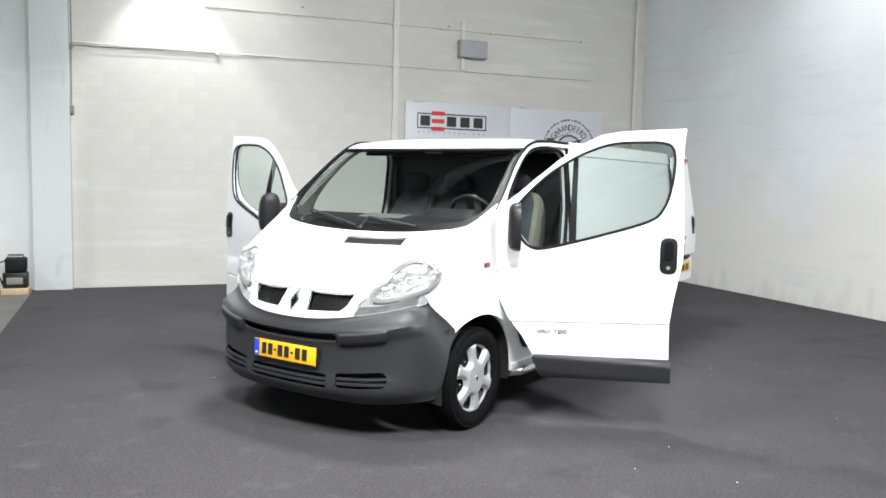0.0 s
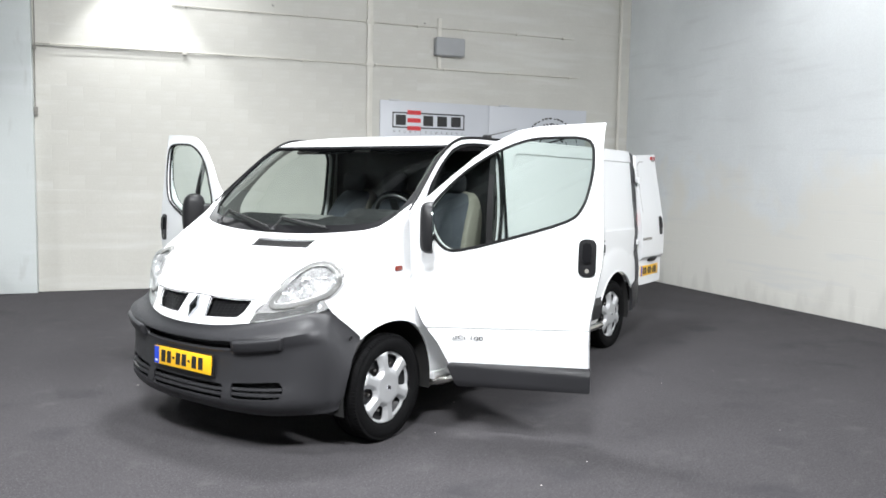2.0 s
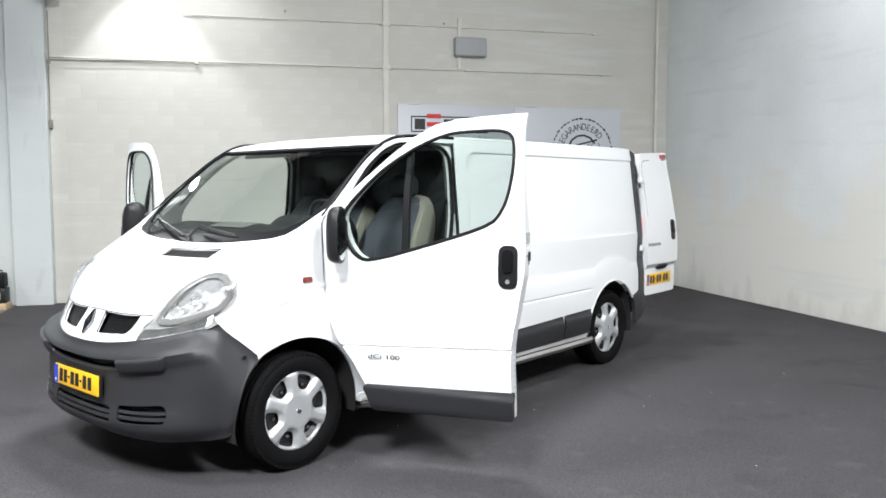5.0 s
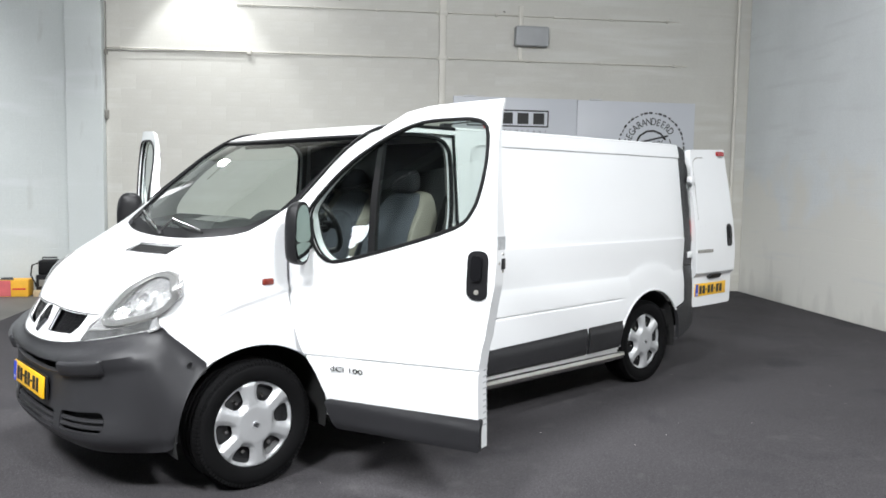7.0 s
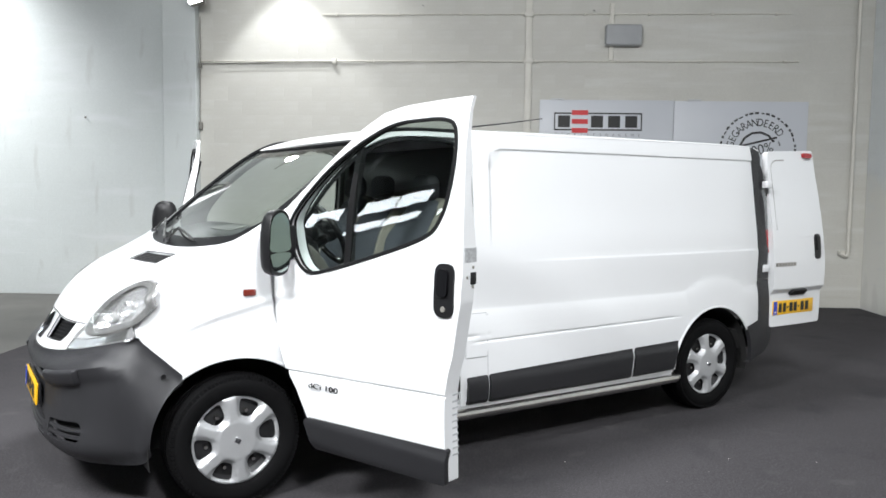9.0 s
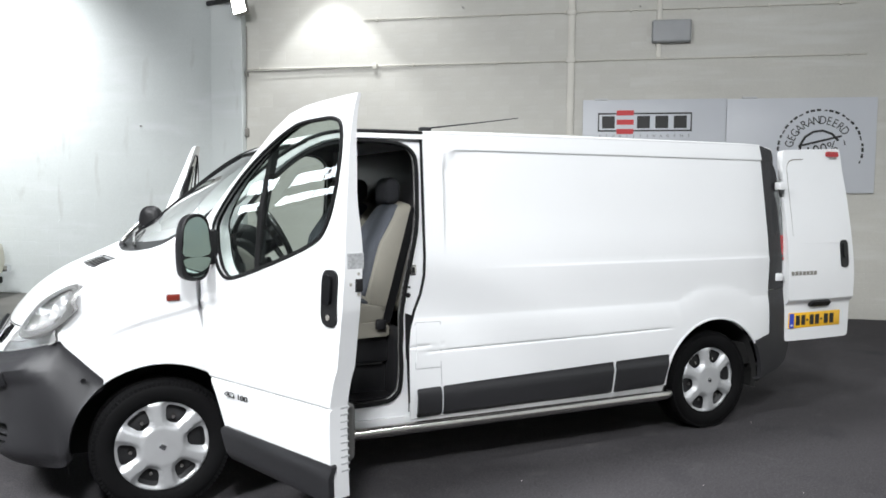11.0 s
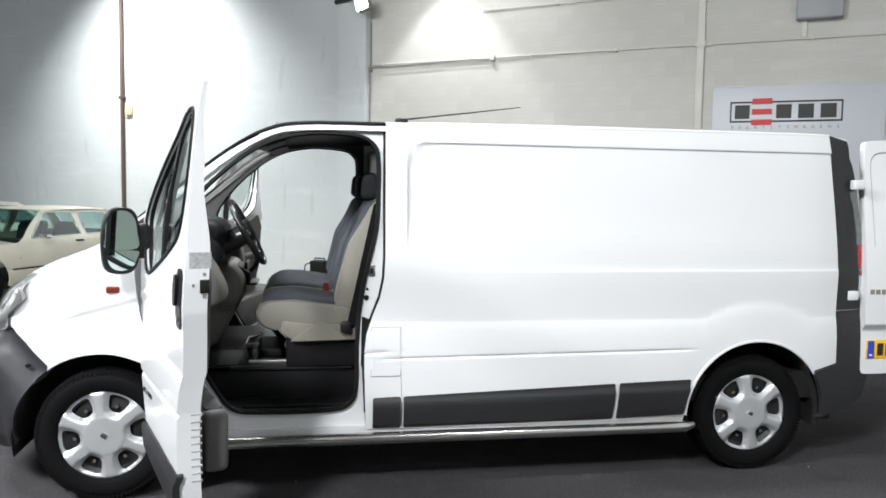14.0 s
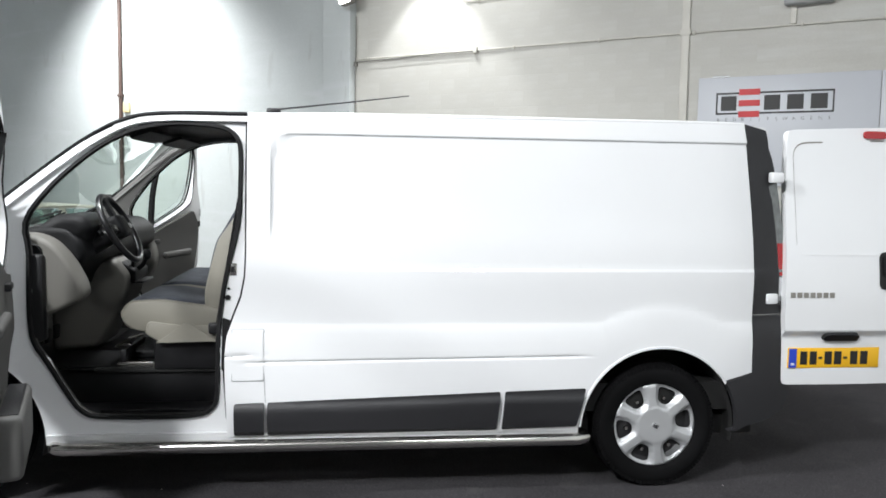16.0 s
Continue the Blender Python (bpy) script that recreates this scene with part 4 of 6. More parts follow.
# wheels
TREAD = [(0.215, -0.085), (0.235, -0.096), (0.27, -0.104), (0.300, -0.101), (0.318, -0.092), (0.327, -0.078), (0.3295, -0.062), (0.3300, -0.046), (0.322, -0.045), (0.322, -0.037), (0.3305, -0.036), (0.331, -0.006), (0.322, -0.005), (0.322, 0.005), (0.331, 0.006), (0.3305, 0.036), (0.322, 0.037), (0.322, 0.045), (0.3300, 0.046), (0.3295, 0.062), (0.327, 0.078), (0.318, 0.092), (0.300, 0.101), (0.296, 0.1035), (0.27, 0.104), (0.242, 0.098), (0.235, 0.094), (0.220, 0.085)]


def window_distance(u, v):
    """How far a place on the wheel cover lies from its nearest window, 1 at the rim of the scoop."""
    r, a = math.hypot(u, v), math.atan2(v, u)
    b = a % radians(60) - radians(30)
    along, across = r * math.cos(b) - 0.162, r * math.sin(b)
    wide = 0.056 + 0.42 * along
    return (abs(along / 0.053) ** 3.4 + abs(across / wide) ** 3.4) ** (1 / 3.4)


def cover_face(u, v):
    r = math.hypot(u, v)
    scoop = 1 - smoothstep(0.80, 1.26, window_distance(u, v)) if r > 0.09 else 0.0
    disc = 0.0025 * (1 - smoothstep(0.098, 0.103, r))
    return (0.099 + disc - 0.005 * smoothstep(0.08, 0.21, r) - 0.024 * scoop - 0.026 * smoothstep(0.213, 0.234, r), u, v)


def spoke_hole(k):
    a = radians(60 * k + 30)
    pts = []
    for q in range(28):
        t = 2 * math.pi * q / 28
        c, n = math.cos(t), math.sin(t)
        along = 0.80 * 0.053 * math.copysign(abs(c) ** 0.588, c)
        across = 0.80 * (0.056 + 0.42 * along) * math.copysign(abs(n) ** 0.588, n)
        x, w = 0.162 + along, across
        pts.append((x * math.cos(a) - w * math.sin(a), x * math.sin(a) + w * math.cos(a)))
    return pts


def make_wheel(x, y, turn):
    wheel = part("wheel", lathe(TREAD, 80), M_TYRE, van, "black road tyre with a silver wheel cover", 40, pose(x, y, 0.331, turn, 0, 0) if x > 0 else pose(x, y, 0.331, 0, 0, 180) @ pose(0, 0, 0, turn))
    ring = arc(0, 0, 0.232, 0, 352.5, 47)
    part("wheel_cover", sheet(ring, cover_face, holes=[spoke_hole(k) for k in range(6)], ucuts=steps(-0.225, 0.225, 42), vcuts=steps(-0.225, 0.225, 42), thick=0.006), M_SILVER, wheel, "silver six-spoke wheel cover", 50)
    part("steel_rim", lathe([(0.0, 0.035), (0.06, 0.035), (0.10, 0.030), (0.13, 0.045), (0.19, 0.035), (0.222, 0.06)], 48), M_STEELRIM, wheel, "dark grey steel rim")
    lug = bmesh.new()
    for k in range(92):
        a = 2 * math.pi * k / 92
        for x0, x1, turn_by in ((0.070, 0.1005, 0.0), (-0.1005, -0.070, 0.5), (0.012, 0.032, 0.25), (-0.032, -0.012, 0.75)):
            b = a + 2 * math.pi * turn_by / 92
            drop = 0.012 if abs(x0) > 0.05 else 0.0
            ring = []
            for d, r in ((-0.024, 0.316), (0.024, 0.316), (0.024, 0.3325), (-0.024, 0.3325)):
                for x in (x0, x1):
                    rr = r - (drop if abs(x) > 0.09 else 0.0)
                    ring.append(lug.verts.new((x, rr * math.cos(b + d), rr * math.sin(b + d))))
            for f in ((0, 1, 3, 2), (2, 3, 5, 4), (4, 5, 7, 6), (6, 7, 1, 0), (0, 2, 4, 6), (1, 7, 5, 3)):
                lug.faces.new([ring[q] for q in f])
    bmesh.ops.recalc_face_normals(lug, faces=lug.faces[:])
    tagged(part("tread", lug, M_TYRE, wheel, "", 0), kind="stuff")
    part("hub_badge", boxed(0.1020, 0.1045, -0.011, 0.011, -0.015, 0.015, 0.003), M_EMBLEM, wheel, "", 35, pose(0, 0, 0, 20))
    part("hub_ring", lathe([(0.0, 0.1030), (0.020, 0.1030), (0.022, 0.1005)], 32), M_SILVER, wheel)
    for k in range(5):
        a = radians(60 * k + 30)
        part("wheel_bolt", lathe([(0, 0.066), (0.009, 0.066), (0.012, 0.058), (0.013, 0.03)], 10), M_STEEL, wheel, "", 30, pose(0, 0.148 * math.cos(a), 0.148 * math.sin(a)))
    return wheel


make_wheel(0.808, 0.0, 38)
make_wheel(-0.808, 0.0, 5)
make_wheel(0.812, 3.5, 38)
make_wheel(-0.812, 3.5, 0)

# ---- front doors ----
DOOR = [(0.165, 1.38), (0.22, 1.455), (0.32, 1.535), (0.42, 1.625), (0.56, 1.745), (0.70, 1.850), (0.83, 1.916), (0.96, 1.940), (1.12, 1.949), (1.358, 1.958), (1.350, 1.90), (1.347, 1.75)] + [(y - 0.018 + 0.038 * smoothstep(1.02, 0.84, z), z) for y, z in SHUT[1:-1]] + [(1.312, 0.45), (1.312, 0.372), (0.53, 0.342), (0.50, 0.362), (0.465, 0.46), (0.38, 0.60), (0.28, 0.72), (0.205, 0.87), (0.178, 0.98), (0.162, 1.14)]
WINDOW = smooth_loop([(0.315, 1.45), (0.48, 1.63), (0.62, 1.735), (0.76, 1.81), (0.92, 1.862), (1.10, 1.872), (1.22, 1.868), (1.285, 1.83), (1.295, 1.70), (1.275, 1.56), (1.235, 1.45), (1.15, 1.375), (0.85, 1.275), (0.52, 1.185), (0.41, 1.19), (0.34, 1.26), (0.305, 1.36)], 3)
HINGE = Vector((0.93, 0.20, 0.0))


def door_f(depth=0.0):
    return lambda y, z: (side_x(y, z) - depth - HINGE.x, y - HINGE.y, z)


def door_depth(z):
    """The door is slimmer round its window."""
    return 0.085 - 0.040 * smoothstep(1.32, 1.62, z) - 0.027 * smoothstep(1.60, 1.95, z)


def pane_f(y, z):
    """The door glass: a plain even bend."""
    return (W_TABLE(z) - 0.018 - 0.0692 * (z - 1.2) * (1.4 - y) / 0.8 - HINGE.x, y - HINGE.y, z)


def front_door(mirror, turn):
    g = -1 if mirror else 1
    at = Matrix.Translation((g * HINGE.x, HINGE.y, 0)) @ pose(0, 0, 0, 0, 0, turn)

    def p(name, bm, mat, parent, label="", smooth=35, flip_it=True):
        if mirror and flip_it:
            for v in bm.verts:
                v.co.x = -v.co.x
            bmesh.ops.reverse_faces(bm, faces=bm.faces[:])
        return part(name, bm, mat, parent, label, smooth)

    bm = sheet(DOOR, door_f(), holes=[WINDOW], ucuts=steps(0.2, 1.38, 24), vcuts=steps(0.4, 1.9, 28) + steps(0.682, 0.742, 16) + steps(0.86, 0.90, 5) + steps(1.005, 1.265, 14), thick=0.085, push=(-1, 0, 0))
    for v in bm.verts:
        skin = door_f()(v.co.y + HINGE.y, v.co.z)[0]
        if v.co.x < skin - 0.02:
            v.co.x = skin - door_depth(v.co.z)
    door = p("front_door", bm, M_WHITE, van, "white front door, swung wide open")
    door.matrix_basis = at
    p("window_glass", sheet(WINDOW, pane_f, ucuts=steps(0.4, 1.3, 12), vcuts=steps(1.25, 1.85, 12)), M_GLASS, door, "green-tinted side window").visible_shadow = False
    p("window_seal", ribbon(WINDOW, door_f(0.0), 0.018, 0.008), M_RUBBER, door, "black window seal")
    p("inner_seal", ribbon(WINDOW, lambda y, z: door_f(door_depth(z) + 0.002)(y, z), 0.010, -0.005), M_RUBBER, door)
    lining = bmesh.new()
    cy, cz = 0.82, 1.55
    loops = [[lining.verts.new(door_f(0.012 if d == 0 else 0.030)(cy + (y - cy) * 0.992, cz + (z - cz) * 0.992)) for y, z in WINDOW] for d in (0, 1)]
    for q in range(len(WINDOW)):
        lining.faces.new((loops[0][q], loops[0][(q + 1) % len(WINDOW)], loops[1][(q + 1) % len(WINDOW)], loops[1][q]))
    p("window_lining", lining, M_RUBBER, door)
    p("window_divider", sheet([(0.662, 1.225), (0.702, 1.235), (0.692, 1.775), (0.662, 1.758)], door_f(0.02), vcuts=steps(1.3, 1.75, 6), thick=0.03), M_RUBBER, door, "black window divider")
    p("door_moulding", sheet(rounded([(0.448, 0.465), (0.51, 0.338), (1.325, 0.368), (1.325, 0.515), (0.46, 0.485)], 0.012, 3), door_f(), ucuts=steps(0.6, 1.2, 7), vcuts=[0.36, 0.38, 0.40, 0.44, 0.46, 0.475, 0.49], thick=0.026, lift=0.006, shape=lambda u, v: 0.016 * smoothstep(0.335, 0.375, v) * smoothstep(0.505, 0.465, v)), M_MOULD, door, "dark grey door moulding")
    handle = p("door_handle", sheet(rounded(rect(1.230, 1.334, 1.055, 1.278), 0.045, 5), door_f(), ucuts=[1.25, 1.27, 1.30], vcuts=[1.1, 1.15, 1.2, 1.25], thick=0.01, lift=0.006), M_BLACK, door, "black oval handle recess")
    p("grip", sheet(rounded(rect(1.255, 1.309, 1.142, 1.256), 0.024, 4), door_f(), vcuts=[1.18, 1.21, 1.24], thick=0.012, lift=0.022), M_BAND, door, "glossy black grip")
    p("lock", sheet(arc(1.282, 1.092, 0.012, 0, 330, 11), door_f(), thick=0.004, lift=0.012), M_CABLE, door)
    if not mirror:
        x, y, z = door_f()(0.575, 0.645)
        cu = bpy.data.curves.new("engine_badge", "FONT")
        cu.body, cu.size, cu.extrude, cu.align_x, cu.align_y = "dCi 100", 0.042, 0.0015, "CENTER", "CENTER"
        cu.materials.append(M_INK)
        ob = new("engine_badge", cu)
        ob.parent, ob.matrix_basis = door, Matrix.Translation((x + 0.008, y, z)) @ pose(0, 0, 0, 0, 0, 3) @ pose(0, 0, 0, 90, 0, 90) @ Matrix.Diagonal((1.45, 0.85, 1, 1))
    # mirror: stalk, housing and two panes facing backwards
    mm = bmesh.new()
    rings = []
    outline = smooth_loop([(-0.074, -0.085), (-0.046, -0.146), (0.016, -0.156), (0.066, -0.130), (0.078, -0.04), (0.072, 0.075), (0.044, 0.140), (-0.012, 0.156), (-0.062, 0.126), (-0.080, 0.03)], 4)
    for y, k in ((0.036, 0.93), (0.040, 0.96), (0.036, 1.0), (0.012, 1.0), (-0.010, 0.93), (-0.026, 0.78), (-0.036, 0.50), (-0.039, 0.2)):
        rings.append([mm.verts.new((px * k * 1.1, y, pz * (k + 1) / 2)) for px, pz in outline])
    for a, b in zip(rings, rings[1:]):
        for q in range(len(outline)):
            mm.faces.new((a[q], a[(q + 1) % len(outline)], b[(q + 1) % len(outline)], b[q]))
    mm.faces.new(rings[0])
    mm.faces.new(rings[-1][::-1])
    bmesh.ops.recalc_face_normals(mm, faces=mm.faces[:])
    mt = Matrix.Translation((1.052 - HINGE.x, 0.325 - HINGE.y, 1.32)) @ pose(0, 0, 0, 0, 0, 14)
    bmesh.ops.transform(mm, matrix=mt, verts=mm.verts[:])
    house = p("mirror_housing", mm, M_BLACK, door, "black plastic door mirror")
    p("mirror_pane", sheet(smooth_loop([(-0.062, -0.038), (0.064, -0.038), (0.066, 0.03), (0.056, 0.10), (0.02, 0.138), (-0.03, 0.132), (-0.062, 0.09), (-0.068, 0.02)], 3), lambda u, v: tuple(mt @ Vector((-u * 1.1, 0.0425, v))), thick=0.003), M_MIRROR, door, "mirror glass")
    p("wide_mirror_pane", sheet(smooth_loop([(-0.060, -0.050), (0.064, -0.050), (0.064, -0.085), (0.045, -0.125), (0.0, -0.140), (-0.042, -0.125), (-0.060, -0.085)], 3), lambda u, v: tuple(mt @ Vector((-u * 1.1, 0.0425, v))), thick=0.003), M_MIRROR, door, "lower wide-angle mirror glass")
    st = box(bmesh.new(), 0.912 - HINGE.x, 1.00 - HINGE.x, 0.285 - HINGE.y, 0.335 - HINGE.y, 1.23, 1.40, 0.02, 3)
    p("mirror_foot", st, M_BLACK, door, "black mirror foot")
    # inside: card, bin, pull, latch, sticker, vents
    card = rounded([(0.32, 1.14), (0.55, 1.17), (0.9, 1.265), (1.20, 1.34), (1.30, 1.22), (1.29, 1.08), (1.23, 0.92), (1.20, 0.80), (1.20, 0.46), (0.60, 0.44), (0.50, 0.60), (0.36, 0.76), (0.30, 0.92)], 0.04, 3)
    cd = p("door_card", sheet(card, door_f(0.088), ucuts=steps(0.4, 1.2, 8), vcuts=steps(0.5, 1.3, 8), thick=0.025), M_CARD, door, "dark grey door card")
    bmn = box(bmesh.new(), 0.735 - HINGE.x, 0.835 - HINGE.x, 0.62 - HINGE.y, 1.19 - HINGE.y, 0.45, 0.70, 0.03, 3)
    p("door_bin", bmn, M_CARD, door, "dark grey door bin")
    p("bin_mouth", box(bmesh.new(), 0.752 - HINGE.x, 0.822 - HINGE.x, 0.66 - HINGE.y, 1.15 - HINGE.y, 0.69, 0.704, 0.004), M_BLACK, door)
    p("arm_rest", box(bmesh.new(), 0.795 - HINGE.x, 0.84 - HINGE.x, 0.72 - HINGE.y, 1.14 - HINGE.y, 0.98, 1.03, 0.018, 3), M_CARD, door)
    p("inner_handle", box(bmesh.new(), 0.80 - HINGE.x, 0.835 - HINGE.x, 0.55 - HINGE.y, 0.66 - HINGE.y, 1.10, 1.135, 0.01), M_BLACK, door)
    ey = 1.368 - HINGE.y
    p("type_sticker", box(bmesh.new(), 0.840 - HINGE.x, 0.918 - HINGE.x, ey - 0.02, ey + 0.0015, 1.285, 1.345), M_STICKER, door, "small grey printed sticker", 0)
    p("latch", box(bmesh.new(), 0.848 - HINGE.x, 0.882 - HINGE.x, ey - 0.03, ey + 0.010, 1.195, 1.245, 0.004), M_BLACK, door, "black door latch")
    for dx, dz in ((0.905, 1.225), (0.866, 1.265), (0.866, 1.185)):
        p("latch_screw", lathe([(0, 0.0), (0.006, 0.0), (0.007, -0.004)], 10, "Z"), M_STEEL, door, "", 30, False).matrix_basis = Matrix.Translation((g * (dx - HINGE.x), ey + 0.0065, dz)) @ pose(0, 0, 0, -90)
    for k in range(10):
        z = 0.475 + 0.028 * k
        edge = 1.312 - 0.007 * smoothstep(0.45, 0.65, z) - HINGE.y
        p("edge_louvre", box(bmesh.new(), 0.865 - HINGE.x, 0.905 - HINGE.x, edge - 0.010, edge + 0.0015, z, z + 0.007, 0.001, 1), M_STICKER, door)
    return door


front_door(False, -72)
front_door(True, 73.8)

# ---- rear doors ----


def rear_f(x, z):
    lean = 0.135 * smoothstep(0.95, 2.05, z)
    step = -0.030 * smoothstep(0.845, 0.80, z)
    return (-x, -lean + step + 0.010 * (1 - ((x - 0.35) / 0.36) ** 2), z)


def rear_door(mirror, turn, full):
    """x runs from the hinge to the free edge; the face looks backwards when shut."""
    g = -1 if mirror else 1
    at = Matrix.Translation((g * (0.945 if full else 0.875), 4.135 if full else 4.215, 0)) @ pose(0, 0, 0, 0, 0, turn)
    outer = rounded([(0.05, 0.545), (0.70, 0.545), (0.715, 1.0), (0.70, 1.60), (0.66, 1.93), (0.075, 1.905), (0.048, 1.5), (0.038, 1.0)], 0.03, 3)

    def put(name, bm, mat, parent, label="", smooth=35):
        for v in bm.verts:
            v.co.x *= g
        if mirror:
            bmesh.ops.reverse_faces(bm, faces=bm.faces[:])
        return part(name, bm, mat, parent, label, smooth)

    def rs(loop, **k):
        bm = sheet(loop, lambda u, v: (u, -rear_f(u, v)[1], v), **k)
        for v in bm.verts:
            v.co.x, v.co.y = -v.co.x, -v.co.y
        return bm
    zc = steps(0.6, 1.9, 16) + [0.79, 0.80, 0.81, 0.82, 0.83, 0.84, 0.85]
    door = put("rear_door", rs(outer, ucuts=steps(0.08, 0.68, 8), vcuts=zc, thick=0.05), M_WHITE, van, "white rear door, swung open" if full else "white rear door, shut")
    door.matrix_basis = at
    if not full:
        return door
    put("panel_groove", ribbon_on(rounded([(0.10, 1.30), (0.10, 1.835), (0.62, 1.855)], [0, 0.08, 0], 5), rs), M_CABLE, door)
    put("panel_crease", ribbon_on([(x, 1.245) for x in steps(0.12, 0.69, 8)], rs), M_WHITE, door)
    hd = put("door_handle", rs(rounded(rect(0.565, 0.645, 1.06, 1.26), 0.036, 4), vcuts=[1.1, 1.15, 1.2], thick=0.01, lift=0.008), M_BLACK, door, "black oval handle")
    put("grip", rs(rounded(rect(0.582, 0.628, 1.13, 1.24), 0.02, 4), thick=0.01, lift=0.02), M_BLACK, door)
    put("brake_lamp", rs(rounded(rect(0.50, 0.63, 1.865, 1.905), 0.018, 4), thick=0.012, lift=0.014), M_RED, door, "red high brake lamp")
    put("lamp_housing", rs(rounded(rect(0.26, 0.46, 0.785, 0.835), 0.022, 4), thick=0.02, lift=0.024), M_BLACK, door, "black plate-lamp housing")
    for k in range(7):
        x = 0.065 + 0.036 * k
        put("maker_bar", rs(rect(x, x + 0.026, 1.018, 1.046), thick=0.003, lift=0.003), M_CABLE, door)
    number_plate(van, at @ Matrix.Translation((g * -0.34, -0.024, 0.69)) @ pose(0, 0, 0, 0, 0, 180))
    for z in (0.98, 1.62):
        put("hinge", box(bmesh.new(), -0.01, 0.055, -0.07, -0.02, z, z + 0.055, 0.008), M_WHITE, door, "white hinge")
    return door


def ribbon_on(path, rs):
    loop = [(p[0], p[1] + 0.004) for p in path] + [(p[0], p[1] - 0.004) for p in reversed(path)]
    if len({round(p[0], 3) for p in path}) < len(path) - 2:
        loop = [(p[0] - 0.003, p[1] + 0.003) for p in path] + [(p[0] + 0.003, p[1] - 0.003) for p in reversed(path)]
    return rs(loop, thick=0.003, lift=0.0025)


rear_door(False, -90, True)
rear_door(True, 0, False)

# ---- van cab ----


def prism(profile, x0, x1, bevel=0.0, seg=2):
    """A (y, z) outline pushed along x."""
    bm = bmesh.new()
    a = [bm.verts.new((x0, y, z)) for y, z in profile]
    b = [bm.verts.new((x1, y, z)) for y, z in profile]
    n = len(a)
    for i in range(n):
        bm.faces.new((a[i], a[(i + 1) % n], b[(i + 1) % n], b[i]))
    caps = [bm.faces.new(a), bm.faces.new(b)]
    bmesh.ops.recalc_face_normals(bm, faces=bm.faces[:])
    if bevel:
        bmesh.ops.bevel(bm, geom=list({e for f in caps for e in f.edges}), offset=bevel, segments=seg, affect="EDGES", clamp_overlap=True)
    return bm


def pillow(profile, x0, x1, r=0.05, n=5):
    """A padded form: (y, z) outline lofted along x, drawn in towards its ends."""
    bm, rings = bmesh.new(), []
    cy, cz = sum(p[0] for p in profile) / len(profile), sum(p[1] for p in profile) / len(profile)
    size = max(math.hypot(p[0] - cy, p[1] - cz) for p in profile)
    xs = [x0 + r * (1 - math.cos(math.pi / 2 * i / n)) for i in range(n + 1)] + [x0 + r + (x1 - x0 - 2 * r) * i / 6 for i in range(1, 6)] + [x1 - r * (1 - math.cos(math.pi / 2 * i / n)) for i in range(n, -1, -1)]
    for x in xs:
        d = min(x - x0, x1 - x)
        inset = r * (1 - math.sqrt(max(0.0, 1 - (1 - min(d / r, 1)) ** 2)))
        k = 1 - inset / size
        rings.append([bm.verts.new((x, cy + (y - cy) * k, cz + (z - cz) * k)) for y, z in profile])
    m = len(profile)
    for a, b in zip(rings, rings[1:]):
        for i in range(m):
            bm.faces.new((a[i], a[(i + 1) % m], b[(i + 1) % m], b[i]))
    bm.faces.new(rings[0])
    bm.faces.new(rings[-1])
    bmesh.ops.recalc_face_normals(bm, faces=bm.faces[:])
    return bm


dash = part("dashboard", pillow(rounded([(-0.02, 1.22), (0.12, 1.305), (0.34, 1.345), (0.47, 1.335), (0.545, 1.27), (0.55, 1.18), (0.46, 1.08), (0.42, 0.98), (0.10, 0.98)], 0.03, 3), -0.80, 0.69, 0.06), M_DASH, van, "charcoal plastic dashboard")
part("binnacle", pillow(rounded([(0.28, 1.32), (0.40, 1.405), (0.52, 1.40), (0.575, 1.34), (0.53, 1.22), (0.36, 1.22)], 0.04, 3), 0.20, 0.66, 0.08), M_DASH, dash, "charcoal instrument hood")
part("dash_pocket", pillow(rounded([(0.20, 1.325), (0.30, 1.348), (0.40, 1.347), (0.38, 1.32), (0.22, 1.315)], 0.01), -0.28, 0.10, 0.03), M_CARD, dash, "grey dash-top tray")
part("side_vent_panel", pillow(rounded([(0.16, 1.27), (0.30, 1.325), (0.42, 1.295), (0.51, 1.20), (0.575, 1.07), (0.59, 1.00), (0.50, 0.95), (0.34, 0.88), (0.20, 0.86)], 0.07, 4), 0.66, 0.835, 0.04), M_TRIM, dash, "grey-beige dash end")
part("side_vent", lathe([(0.0, 0.0), (0.03, 0.0), (0.045, 0.012), (0.05, 0.0)], 24), M_DASH, dash, "round black air vent", 35, pose(0.836, 0.36, 1.22))
part("passenger_dash_end", pillow(rounded([(0.16, 1.30), (0.34, 1.34), (0.47, 1.27), (0.56, 1.12), (0.56, 0.98), (0.46, 0.86), (0.22, 0.86), (0.16, 1.0)], 0.07, 4), -0.84, -0.66, 0.05), M_TRIM, dash)
console = part("centre_console", pillow(rounded([(0.20, 1.10), (0.56, 1.14), (0.64, 1.04), (0.62, 0.92), (0.46, 0.62), (0.20, 0.60)], 0.04, 3), -0.17, 0.20, 0.05), M_TRIM, van, "grey-beige centre console")
part("console_face", pillow(rounded([(0.54, 1.14), (0.66, 1.06), (0.655, 0.99), (0.55, 1.02)], 0.015), -0.13, 0.16, 0.02), M_DASH, console)
part("gear_lever", tube(bmesh.new(), [(0.06, 0.60, 1.02), (0.07, 0.68, 1.09), (0.075, 0.70, 1.13)], 0.014, 10), M_BLACK, console)
